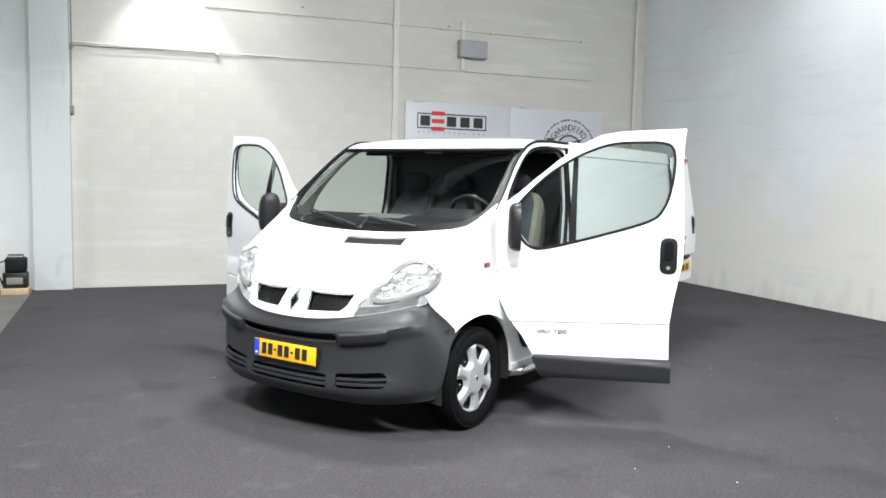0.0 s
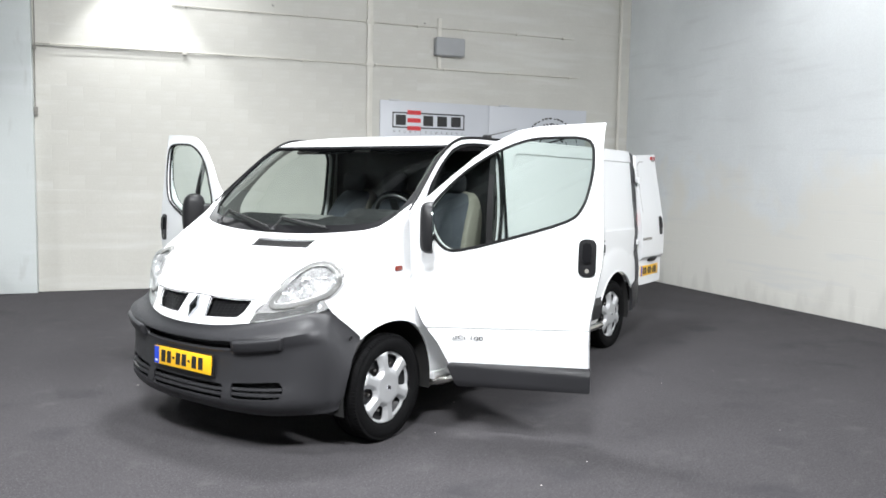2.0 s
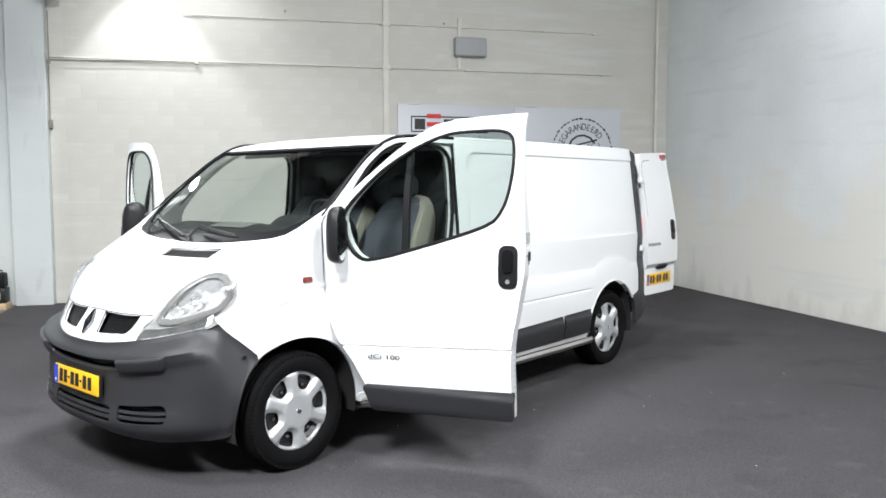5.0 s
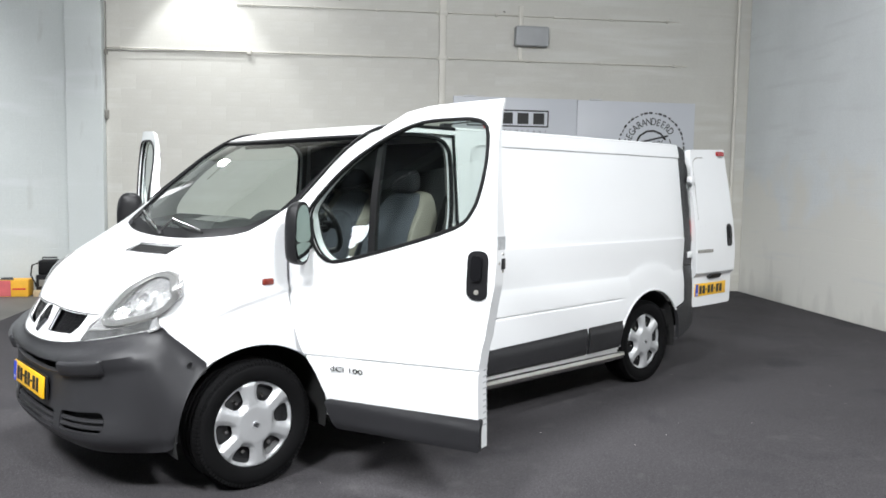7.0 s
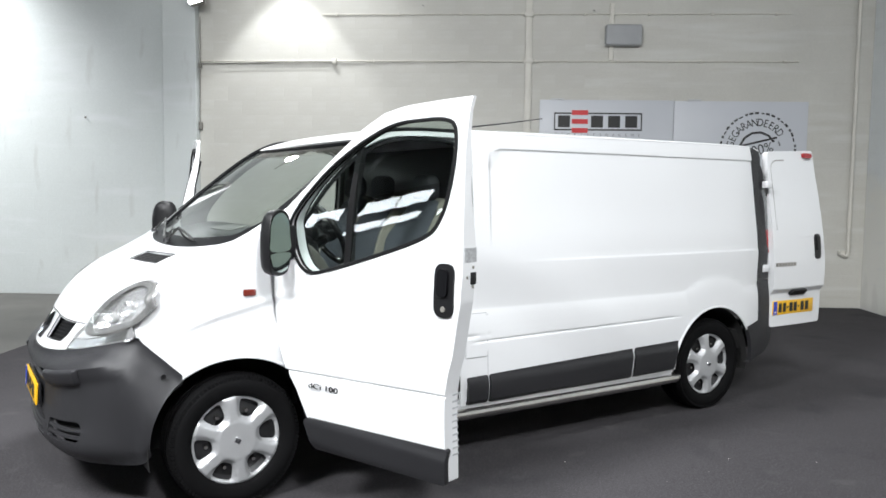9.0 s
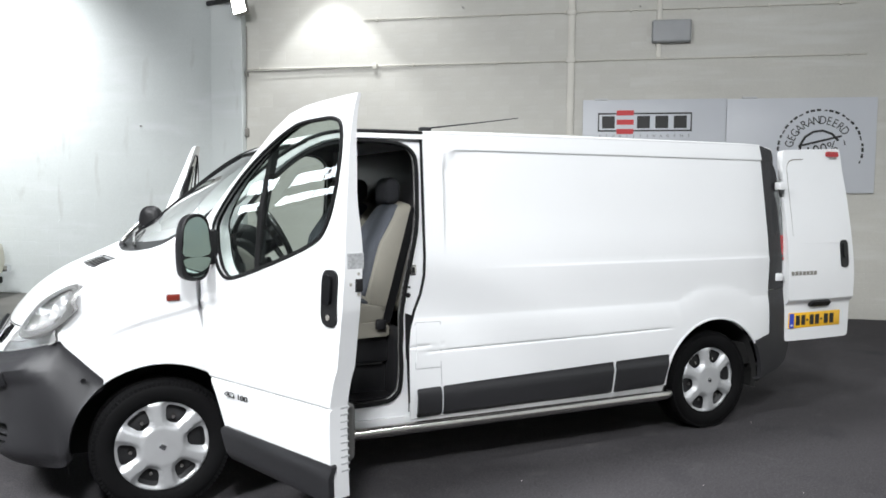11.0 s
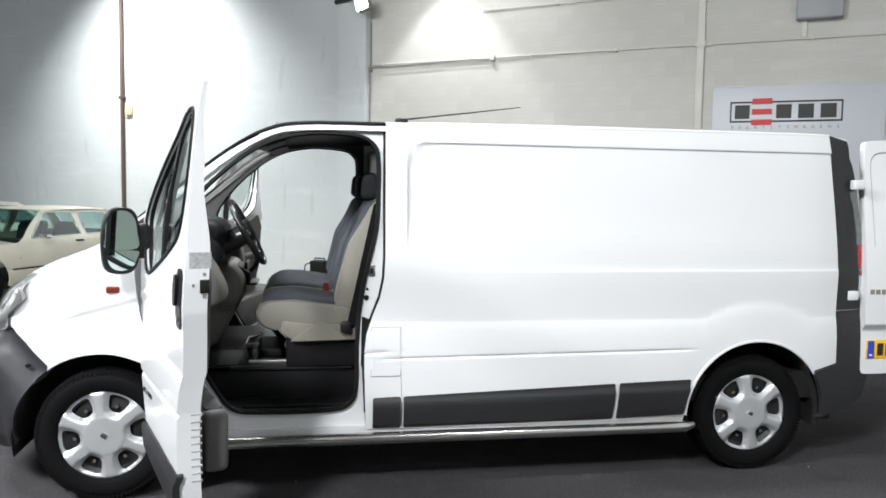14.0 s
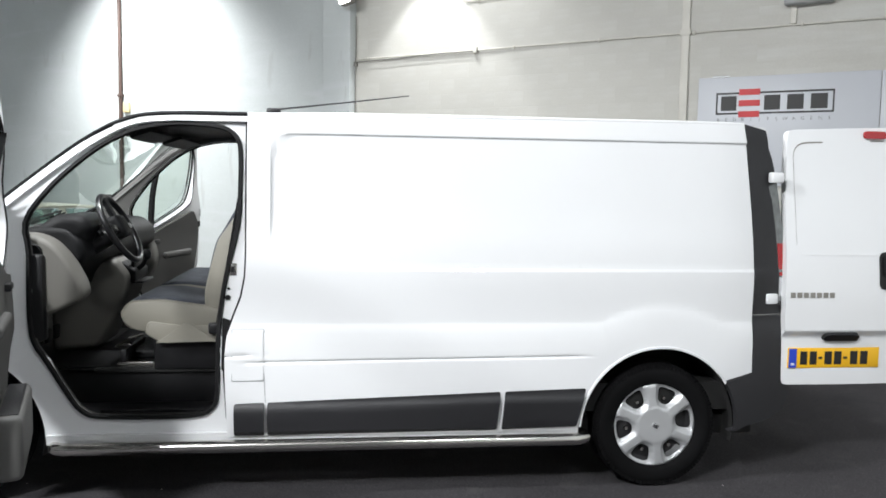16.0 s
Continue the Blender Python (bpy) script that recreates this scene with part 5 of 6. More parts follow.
part("gear_knob", lathe([(0.0, 0.032), (0.018, 0.028), (0.026, 0.008), (0.022, -0.018), (0.012, -0.03), (0.0, -0.031)], 20, "Z"), M_BLACK, console, "", 60, pose(0.077, 0.705, 1.15))
part("handbrake", tube(bmesh.new(), [(0.14, 0.86, 0.64), (0.14, 0.78, 0.74), (0.14, 0.74, 0.82)], [0.016, 0.016, 0.02], 10), M_BLACK, van, "black handbrake lever")
# steering wheel
sw = bmesh.new()
rings = []
for i in range(44):
    a = 2 * math.pi * i / 44
    c = Vector((0.19 * math.cos(a), 0.19 * math.sin(a), 0))
    rings.append([sw.verts.new(c + Vector((math.cos(a) * math.cos(b), math.sin(a) * math.cos(b), math.sin(b))) * 0.0165) for b in (2 * math.pi * k / 10 for k in range(10))])
for i in range(44):
    a, b = rings[i], rings[(i + 1) % 44]
    for k in range(10):
        sw.faces.new((a[k], b[k], b[(k + 1) % 10], a[(k + 1) % 10]))
bmesh.ops.recalc_face_normals(sw, faces=sw.faces[:])
wheel_at = Matrix.Translation((0.46, 0.665, 1.325)) @ pose(0, 0, 0, -62, 0, 0) @ pose(0, 0, 0, 0, 180, 0)
steer = part("steering_wheel", sw, M_COLUMN, van, "black leather steering wheel", 60, wheel_at)
part("hub_pad", boxed(-0.075, 0.075, -0.07, 0.055, -0.035, 0.03, 0.025, 3), M_DASH, steer)
for a, w in ((0, 0.045), (180, 0.045), (-90, 0.06)):
    sp = boxed(0.05, 0.18, -w / 2, w / 2, -0.012, 0.012, 0.008, 2)
    bmesh.ops.transform(sp, matrix=pose(0, 0, 0, 0, 0, a), verts=sp.verts[:])
    part("spoke", sp, M_DASH, steer)
    if a != -90:
        cap = boxed(0.085, 0.165, -0.016, 0.016, -0.020, -0.008, 0.005, 2)
        bmesh.ops.transform(cap, matrix=pose(0, 0, 0, 0, 0, a), verts=cap.verts[:])
        part("spoke_trim", cap, M_GLOSSARM, steer, "silver-grey spoke trim")
part("steering_column", tube(bmesh.new(), [(0.46, 0.66, 1.32), (0.46, 0.50, 1.235), (0.46, 0.36, 1.16)], [0.055, 0.07, 0.08], 14), M_COLUMN, van, "charcoal steering column shroud")
for g in (1, -1):
    part("column_stalk", tube(bmesh.new(), [(0.46, 0.58, 1.285), (0.46 + g * 0.12, 0.60, 1.31), (0.46 + g * 0.17, 0.61, 1.315)], 0.010, 8), M_BLACK, van)


def contoured(bm, x0, x1):
    """Rounds the shoulders of a backrest, draws in its waist and brings its bolsters forward."""
    mid, half = (x0 + x1) / 2, (x1 - x0) / 2
    for v in bm.verts:
        q = (v.co.x - mid) / half
        top = smoothstep(1.26, 1.54, v.co.z)
        v.co.x = mid + (v.co.x - mid) * (1 - 0.24 * top * top - 0.05 * smoothstep(1.10, 0.95, v.co.z))
        v.co.y += 0.030 * top * q * q - 0.028 * abs(q) ** 3 * (1 - top)
        v.co.z -= 0.030 * top * q * q
    return bm


def seat(x0, x1, heads, label):
    s = part("seat", pillow(rounded([(0.710, 0.900), (0.760, 0.965), (0.920, 0.975), (1.240, 0.930), (1.280, 0.840), (0.820, 0.800), (0.740, 0.830)], 0.04, 3), x0, x1, 0.05), M_SEATSIDE, van, label, 60)
    part("seat_cloth", pillow(rounded([(0.735, 0.945), (0.820, 0.992), (0.960, 0.990), (1.220, 0.948), (1.200, 0.910), (0.780, 0.920)], 0.03, 3), x0 + 0.035, x1 - 0.035, 0.05), M_SEAT, s, "blue-grey seat cloth", 60)
    wide = (x1 - x0) / len(heads)
    for k in range(len(heads)):
        a0, a1 = x0 + wide * k + 0.008, x0 + wide * (k + 1) - 0.008
        back = part("backrest", contoured(pillow(rounded([(1.165, 0.880), (1.150, 0.980), (1.222, 1.260), (1.318, 1.510), (1.400, 1.540), (1.460, 1.500), (1.435, 1.180), (1.365, 0.880)], 0.05, 3), a0, a1, 0.06), a0, a1), M_SEATSIDE, s, "beige and blue-grey backrest", 60)
        part("back_cloth", contoured(pillow(rounded([(1.138, 0.980), (1.206, 1.260), (1.300, 1.500), (1.360, 1.530), (1.340, 1.180), (1.225, 0.960)], 0.03, 3), a0 + 0.010, a1 - (0.035 if x0 > 0.15 else 0.010), 0.045), a0, a1), M_SEAT, back, "blue-grey backrest cloth", 60)
    for hx in heads:
        part("headrest", pillow(rounded([(1.295, 1.525), (1.305, 1.650), (1.350, 1.675), (1.395, 1.640), (1.390, 1.525), (1.340, 1.505)], 0.03, 3), hx - 0.115, hx + 0.115, 0.05), M_HEADREST, s, "dark headrest", 60)
        for d in (-0.05, 0.05):
            part("headrest_post", tube(bmesh.new(), [(hx + d, 1.36, 1.50), (hx + d, 1.355, 1.60)], 0.007, 8), M_STEEL, s)
    part("seat_valance", pillow(rounded([(0.86, 0.865), (1.05, 0.84), (1.27, 0.845), (1.27, 0.755), (0.93, 0.745), (0.84, 0.80)], 0.02, 3), x0 - 0.005, x1 + 0.008, 0.02), M_SEATSIDE, s)
    part("seat_side_cap", prism(rounded([(0.90, 0.752), (1.05, 0.856), (1.075, 0.856), (1.21, 0.758)], 0.012, 3), x1 + 0.006, x1 + 0.018, 0.004), M_SEATSIDE, s)
    part("seat_plinth", boxed(x0 + 0.03, x1 - 0.03, 0.88, 1.36, 0.60, 0.79, 0.015), M_STEP, s, "black seat plinth")
    return s


seat(0.20, 0.70, (0.45,), "beige and blue-grey driver seat")
seat(-0.76, 0.10, (-0.54, -0.12), "beige and blue-grey double passenger seat")
part("seat_belt", sheet([(0, 0), (1, 0), (1, 0.05), (0, 0.05)], lambda u, v: (0.845 - 0.11 * u, 1.335 - 0.13 * u + v, 1.50 - 0.66 * u), ucuts=steps(0.2, 0.8, 4), thick=0.004), M_RUBBER, van, "black seat belt")
part("belt_anchor", boxed(0.71, 0.745, 1.17, 1.23, 0.80, 0.86, 0.012), M_BLACK, van)
part("belt_buckle", boxed(0.165, 0.185, 1.09, 1.125, 0.94, 1.005, 0.006), M_AMBER, van, "red belt buckle")
part("toe_board", boxed(-0.54, 0.54, 0.08, 0.432, 0.575, 0.602, 0.005), M_STEP, van)
part("cab_floor", boxed(-0.64, 0.64, 0.434, 1.45, 0.575, 0.602, 0.005), M_STEP, van, "black rubber cab floor")
part("floor_mat", boxed(0.22, 0.62, 0.36, 0.86, 0.602, 0.612, 0.006), M_DASH, van, "dark floor mat")
part("sill_plate", boxed(0.60, 0.66, 0.58, 1.24, 0.585, 0.607, 0.008), M_UNDER, van)
for g in (1, -1):
    step_bm = boxed(*sorted((g * 0.62, g * 0.885)), 0.42, 1.28, 0.385, 0.425, 0.008)
    part("step_well", step_bm, M_STEP, van, "black moulded step")
    part("step_riser", boxed(*sorted((g * 0.615, g * 0.64)), 0.40, 1.30, 0.40, 0.60, 0.004), M_STEP, van)
    part("step_lip", boxed(*sorted((g * 0.80, g * 0.835)), 0.66, 1.20, 0.425, 0.440, 0.004), M_STEP, van)
    part("step_end", boxed(*sorted((g * 0.62, g * 0.885)), 1.262, 1.29, 0.40, 0.82, 0.006), M_STEP, van)
    inset, thick_r, trim_m = (0.045, 0.011, M_DASH) if g > 0 else (0.060, 0.024, M_CARD)
    part("pillar_trim", tube(bmesh.new(), [(g * (side_x(*shell_edge(v)) - inset), shell_edge(v)[0] + 0.02, shell_edge(v)[1] - 0.03) for v in steps(6.9, 10.6, 14)], thick_r, 10), trim_m, van, "windscreen pillar trim")
    part("footwell_side", boxed(*sorted((g * 0.80, g * 0.87)), 0.12, 0.42, 0.79, 1.22, 0.02), M_STEP, van)
part("firewall_base", boxed(-0.54, 0.54, 0.02, 0.09, 0.40, 0.775, 0.01), M_BLACK, van)
part("firewall", boxed(-0.86, 0.86, 0.02, 0.09, 0.78, 1.24, 0.01), M_BLACK, van, "black firewall")
part("headlining", sheet(rect(-0.95, 0.95, 9.75, 12.1), shell, ucuts=S_CUTS, vcuts=steps(10, 12, 8), lift=-0.030, thick=0.006), M_DASH, van, "dark grey headlining")
for g in (1, -1):
    part("sun_visor", sheet(rounded(rect(0.12, 0.80, 9.85, 10.45), 0.05, 3), shell, ucuts=steps(0.2, 0.7, 5), vcuts=[10.0, 10.2], lift=-0.058, thick=0.018, mirror=g < 0), M_DASH, van, "dark grey sun visor")
part("bulkhead_trim", boxed(-0.83, 0.83, 1.43, 1.448, 0.60, 1.83, 0.01), M_BLACK, van)
for k, x in enumerate((0.30, 0.42, 0.52)):
    part("pedal", boxed(x - 0.03, x + 0.03, 0.26, 0.28, 0.70, 0.78, 0.006), M_BLACK, van)

for x in (0.26, 0.60):
    part("seat_rail", boxed(x - 0.018, x + 0.018, 0.68, 1.16, 0.604, 0.632, 0.005), M_STEEL, van, "steel seat rail")
part("rail_bracket", boxed(0.24, 0.62, 0.70, 0.73, 0.632, 0.70, 0.008), M_BLACK, van)
part("seat_lever", tube(bmesh.new(), [(0.30, 0.74, 0.72), (0.32, 0.66, 0.70), (0.54, 0.66, 0.70), (0.56, 0.74, 0.72)], 0.009, 8), M_STEEL, van, "bent steel seat lever")
part("floor_cover", boxed(0.10, 0.46, 0.66, 0.86, 0.612, 0.668, 0.02, 3), M_DASH, van, "dark moulded floor cover")
part("radio", boxed(-0.08, 0.11, 0.600, 0.618, 1.075, 1.12, 0.004), M_BLACK, console, "", 35, pose(0, 0.022, 0.0))
part("cup_tray", boxed(-0.10, 0.14, 0.60, 0.70, 0.985, 1.0, 0.01), M_BLACK, console)
part("dash_slot", boxed(0.828, 0.838, 0.34, 0.385, 1.015, 1.023, 0.002), M_UNDER, dash)

# ---- wall fittings ----


trunk = thing("cable_trunking", "cream painted vertical trunking on the block wall", "trunking", ROOM)
part("trunk_body", boxed(2.325, 2.415, 6.648, 6.689, 0.0, HIGH, 0.006), M_CONDUIT, trunk)
for z in (3.375, 4.0):
    part("bracket", boxed(2.31, 2.43, 6.644, 6.69, z - 0.035, z + 0.035, 0.004), M_CONDUIT, trunk)
for name, z, u0, u1, r in (("cable_pipe", 3.345, -2.24, 6.05, 0.010), ("cable_pipe", 3.985, -0.50, 5.92, 0.008)):
    pipe = thing(name, "thin painted cable pipe clipped along the wall", "pipe", ROOM, "cable pipes along the wall")
    part("pipe_run", tube(bmesh.new(), [(u, 6.672, z + 0.004 * (u + 2.12)) for u in steps(u0, u1, 12)], r, 10), M_CONDUIT, pipe)
    for u in steps(u0 + 0.2, u1 - 0.2, 7):
        part("pipe_clip", boxed(u - 0.012, u + 0.012, 6.652, 6.692, z + 0.004 * (u + 2.12) - 0.02, z + 0.004 * (u + 2.12) + 0.02, 0.003), M_CONDUIT, pipe)
low = thing("loose_cable", "dark cable hung under the wall pipe", "cable", ROOM)
part("cable_run", tube(bmesh.new(), [(u, 6.655, 3.315 + 0.008 * (u + 2.2) - 0.010 * math.sin(2.2 * u)) for u in steps(-2.22, -0.33, 14)], 0.005, 8), M_CABLE, low)
part("cable_joint", boxed(-0.36, -0.30, 6.64, 6.69, 3.31, 3.39, 0.006), M_CONDUIT, low)
drop = thing("corner_cable", "dark cable running down the corner of the pier", "cable", ROOM)
part("cable_drop", tube(bmesh.new(), [(-2.225, 6.66, 3.95), (-2.225, 6.66, 3.40), (-2.23, 6.655, 3.28), (-2.235, 6.655, 2.46)], 0.008, 8), M_CABLE, drop)
part("cable_clip", boxed(-2.25, -2.21, 6.64, 6.69, 3.25, 3.31, 0.004), M_CABLE, drop)
part("cable_end", boxed(-2.253, -2.205, 6.63, 6.69, 2.38, 2.50, 0.01), M_CABLE, drop)
cbox = thing("wall_box", "grey plastic housing on the block wall", "box", ROOM)
part("housing", boxed(3.41, 3.90, 6.55, 6.689, 3.57, 3.85, 0.025, 3), material("grey_wall_box", (0.36, 0.37, 0.38), 0.5, mottle=0.05, mottle_scale=5), cbox)
part("feed_pipe", boxed(3.475, 3.535, 6.655, 6.69, 3.38, 3.575, 0.006), M_CONDUIT, cbox)
part("feed_pipe", boxed(3.475, 3.535, 6.655, 6.69, 3.845, 4.15, 0.006), M_CONDUIT, cbox)
cp = thing("corner_pipe", "white painted pipe standing near the wall corner", "pipe", ROOM)
part("pipe_stand", tube(bmesh.new(), [(6.74, 6.64, 0.78), (6.76, 6.64, 0.74), (6.80, 6.64, 0.73), (6.82, 6.64, 0.78), (6.82, 6.64, HIGH - 0.3)], 0.026, 12), M_CONDUIT, cp)
part("pipe_flange", boxed(6.70, 6.78, 6.62, 6.69, 0.74, 0.80, 0.01), M_CONDUIT, cp)
rail_m = material("rust_brown_pipe", (0.075, 0.045, 0.035), 0.55, mottle=0.2, mottle_scale=4)
bp_ = thing("brown_pipe", "brown rusty pipe fixed upright to the wall", "pipe", ROOM)
part("pipe_stand", tube(bmesh.new(), [(-7.14, 6.65, 0.0), (-7.14, 6.65, HIGH - 0.2)], 0.034, 12), rail_m, bp_)
for z in (1.0, 3.0, 5.0):
    part("pipe_clamp", boxed(-7.19, -7.09, 6.61, 6.69, z, z + 0.05, 0.005), rail_m, bp_)
sb = thing("switch_box", "small yellowed switch box on the wall", "switch", ROOM)
part("switch_body", boxed(-7.07, -6.93, 6.63, 6.69, 2.73, 2.90, 0.012, 3), material("yellowed_plastic", (0.62, 0.52, 0.30), 0.5, mottle=0.05), sb)
for u, z, r in ((0.9, 4.12, 0.012), (3.25, 4.06, 0.012), (-3.9, 2.55, 0.014)):
    k = thing("wall_hook", "small dark steel hook fixed in the block wall", "hook", ROOM, "hooks in the wall")
    part("hook_pin", tube(bmesh.new(), [(u, 6.70, z), (u, 6.65, z - 0.005), (u + 0.015, 6.645, z - 0.02)], r * 0.6, 8), M_CABLE, k)

# ---- sign board ----
M_BOARD = material("silver_grey_sign_panel", (0.60, 0.62, 0.66), 0.4, mottle=0.03, mottle_scale=1.2)
M_LOGORED = material("red_sign_print", (0.62, 0.03, 0.035), 0.5, mottle=0.03)
M_GREYINK = material("grey_sign_print", (0.22, 0.23, 0.25), 0.6)
sign = thing("sign_board", "silver-grey two-panel sign with logo and round stamp", "sign", ROOM)
part("panel", boxed(2.54, 4.378, 6.655, 6.688, 1.62, 2.84, 0.004), M_BOARD, sign)
part("panel", boxed(4.384, 6.20, 6.655, 6.688, 1.62, 2.835, 0.004), M_BOARD, sign)
for u in (2.78, 4.66):
    part("fixing_clip", boxed(u - 0.09, u + 0.09, 6.645, 6.69, 2.832, 2.858, 0.008), M_SILVER, sign, "bright metal clip")


def flat(u0, u1, z0, z1, mat, name, lift=0.004):
    return part(name, boxed(u0, u1, 6.655 - lift, 6.6555, z0, z1), mat, sign, "", 0)


flat(2.74, 3.95, 2.645, 2.665, M_INK, "logo_frame")
flat(2.74, 3.95, 2.42, 2.44, M_INK, "logo_frame")
flat(2.74, 2.757, 2.44, 2.645, M_INK, "logo_frame")
flat(3.933, 3.95, 2.44, 2.645, M_INK, "logo_frame")
for u in (2.795, 3.25, 3.485, 3.72):
    flat(u, u + 0.165, 2.462, 2.624, M_INK, "logo_block")
for z in (2.42, 2.543, 2.665):
    flat(2.985, 3.205, z - 0.033, z + 0.033, M_LOGORED, "logo_bar", 0.008)


def letters(text, u, z, size, turn, mat, name, parent=sign, sx=1.0):
    cu = bpy.data.curves.new(name, "FONT")
    cu.body, cu.size, cu.extrude, cu.align_x, cu.align_y = text, size, 0.001, "CENTER", "CENTER"
    cu.materials.append(mat)
    ob = new(name, cu)
    ob.parent = parent
    ob.matrix_basis = Matrix.Translation((u, 6.6525, z)) @ pose(0, 0, 0, 90) @ pose(0, 0, 0, 0, 0, turn) @ Matrix.Diagonal((sx, 1, 1, 1))
    return ob


for k, ch in enumerate("BEDRIJFSWAGENS"):
    letters(ch, 2.77 + 1.14 * k / 13, 2.36, 0.052, 0, M_GREYINK, "sub_letter")
CU, CZ = 5.535, 2.17
for k, ch in enumerate("GEGARANDEERD"):
    a = 168 - 128 * k / 11
    letters(ch, CU + 0.375 * math.cos(radians(a)), CZ + 0.375 * math.sin(radians(a)), 0.15, a - 90, M_INK, "stamp_letter", sx=0.8)
letters("100%", CU + 0.02, CZ + 0.0, 0.20, 14, M_INK, "stamp_number", sx=0.9)


def ring_piece(a0, a1, r0, r1, name):
    loop = arc(CU, CZ, r1, a0, a1, 6) + arc(CU, CZ, r0, a1, a0, 6)
    part(name, sheet(loop, lambda u, v: (u, 6.655, v), thick=0.002, lift=0.003), M_INK, sign, "", 0)


for k in range(26):
    a = -20 + 220 * k / 26
    ring_piece(a, a + (6.2 if k % 3 else 4.0), 0.495, 0.522 if k % 4 else 0.512, "stamp_dash")
ring_piece(28, 192, 0.232, 0.262, "stamp_arch")
part("stamp_line", sheet([(CU - 0.26, CZ + 0.035), (CU + 0.26, CZ + 0.165), (CU + 0.255, CZ + 0.19), (CU - 0.265, CZ + 0.062)], lambda u, v: (u, 6.655, v), thick=0.002, lift=0.003), M_INK, sign, "", 0)
ring_piece(12, 24, 0.30, 0.312, "stamp_dash")

# ---- flood light on the pier ----
M_GLOW = material("glowing_lamp_glass", (1.0, 0.98, 0.95), 0.3, emit=50.0)
fl = thing("flood_light", "lit white flood light on a bracket by the pier", "lamp", ROOM @ pose(-2.17, 6.30, 4.14, 0, -14, 0))
part("lamp_case", boxed(-0.10, 0.10, -0.02, 0.11, -0.10, 0.12, 0.02), M_CABLE, fl)
part("lamp_glass", boxed(-0.088, 0.088, -0.032, -0.018, -0.088, 0.105, 0.006), M_GLOW, fl, "glowing lamp glass")
part("lamp_arm", tube(bmesh.new(), [(0.0, 0.06, 0.10), (-0.10, 0.08, 0.16), (-0.25, 0.18, 0.20), (-0.55, 0.26, 0.26)], [0.018, 0.03, 0.036, 0.036], 8), M_MOULD, fl, "dark lamp bracket")

# ---- things by the pier ----
M_YELLOW = material("yellow_carton", (0.80, 0.42, 0.03), 0.6, mottle=0.08, mottle_scale=8)
M_PINK = material("pink_carton_print", (0.62, 0.13, 0.14), 0.6, mottle=0.1, mottle_scale=9)
M_WOOD = material("pale_timber", (0.48, 0.36, 0.22), 0.7, grain=0.1, grain_scale=60, mottle=0.15, mottle_scale=5)
charger = thing("battery_charger", "black battery charger standing on a timber block", "charger", ROOM @ pose(-2.92, 6.38, 0.075))
part("charger_body", boxed(-0.145, 0.145, -0.10, 0.12, 0.0, 0.20, 0.015), M_BLACK, charger)
part("charger_head", boxed(-0.12, 0.13, -0.08, 0.12, 0.20, 0.395, 0.025, 3), M_DASH, charger)
part("control_panel", boxed(-0.10, 0.09, -0.108, -0.098, 0.05, 0.14, 0.006), M_CABLE, charger, "grey control panel")
part("carry_handle", tube(bmesh.new(), [(-0.09, 0.02, 0.39), (-0.09, 0.02, 0.425), (0.09, 0.02, 0.425), (0.09, 0.02, 0.39)], 0.010, 8), M_BLACK, charger)
part("charger_cable", tube(bmesh.new(), [(-0.11, -0.06, 0.36), (-0.19, -0.08, 0.33), (-0.21, -0.08, 0.20), (-0.16, -0.08, 0.10), (-0.14, -0.09, 0.04)], 0.010, 8), M_RUBBER, charger)
plank = thing("timber_block", "short pale timber block on the concrete floor", "timber", ROOM @ pose(-2.92, 6.36, 0.0))
part("timber", boxed(-0.16, 0.16, -0.14, 0.14, -0.006, 0.073, 0.004), M_WOOD, plank)
carton = thing("carton", "yellow and pink printed carton on the concrete floor", "box", ROOM @ pose(-3.34, 6.34, 0.0, 0, 0, 4))
part("carton_body", boxed(-0.19, 0.19, -0.12, 0.12, -0.006, 0.215, 0.005), M_YELLOW, carton)
part("pink_print", boxed(-0.192, -0.02, -0.1235, 0.1, 0.0, 0.208, 0.001, 1), M_PINK, carton, "pink printed end")
part("print_stripe", boxed(0.0, 0.16, -0.1225, -0.119, 0.085, 0.105), M_LOGORED, carton, "", 0)
part("carton_flap", sheet([(-0.15, 0.0), (0.02, 0.0), (0.0, 0.07), (-0.14, 0.06)], lambda u, v: (u, -0.118 + 0.4 * v, 0.216 + 0.5 * v), thick=0.004), M_BLACK, carton)

# ---- parked car ----
M_CREAM = material("cream_car_paint", (0.66, 0.63, 0.52), 0.35, coat=0.4, mottle=0.05, mottle_scale=2.5)
M_CARGLASS = glass("teal_car_glass", (0.62, 0.80, 0.77), 1.6)
M_BRASS = material("tarnished_gold_rim", (0.30, 0.22, 0.12), 0.4, metal=0.7, mottle=0.1, mottle_scale=15)
car = thing("saloon_car", "old cream two-door saloon parked on the concrete", "car", pose(-5.88, -3.56, 0, 0, 0, 62.4) @ Matrix.Scale(0.97, 4))
CAR_W = spline([(0.20, 0.745), (0.35, 0.785), (0.58, 0.802), (0.72, 0.790), (0.84, 0.750), (1.0, 0.64), (1.24, 0.53)])


def car_x(y, z):
    x = CAR_W(z)
    if y < 0.1:
        x -= 0.10 * ((0.1 - y) / 0.8) ** 2
    if y > 2.6:
        x -= 0.10 * ((y - 2.6) / 1.0) ** 2
    return x - 0.008 * math.exp(-(((z - 0.455) / 0.012) ** 2))


def car_side(y, z):
    return (car_x(y, z), y, z)


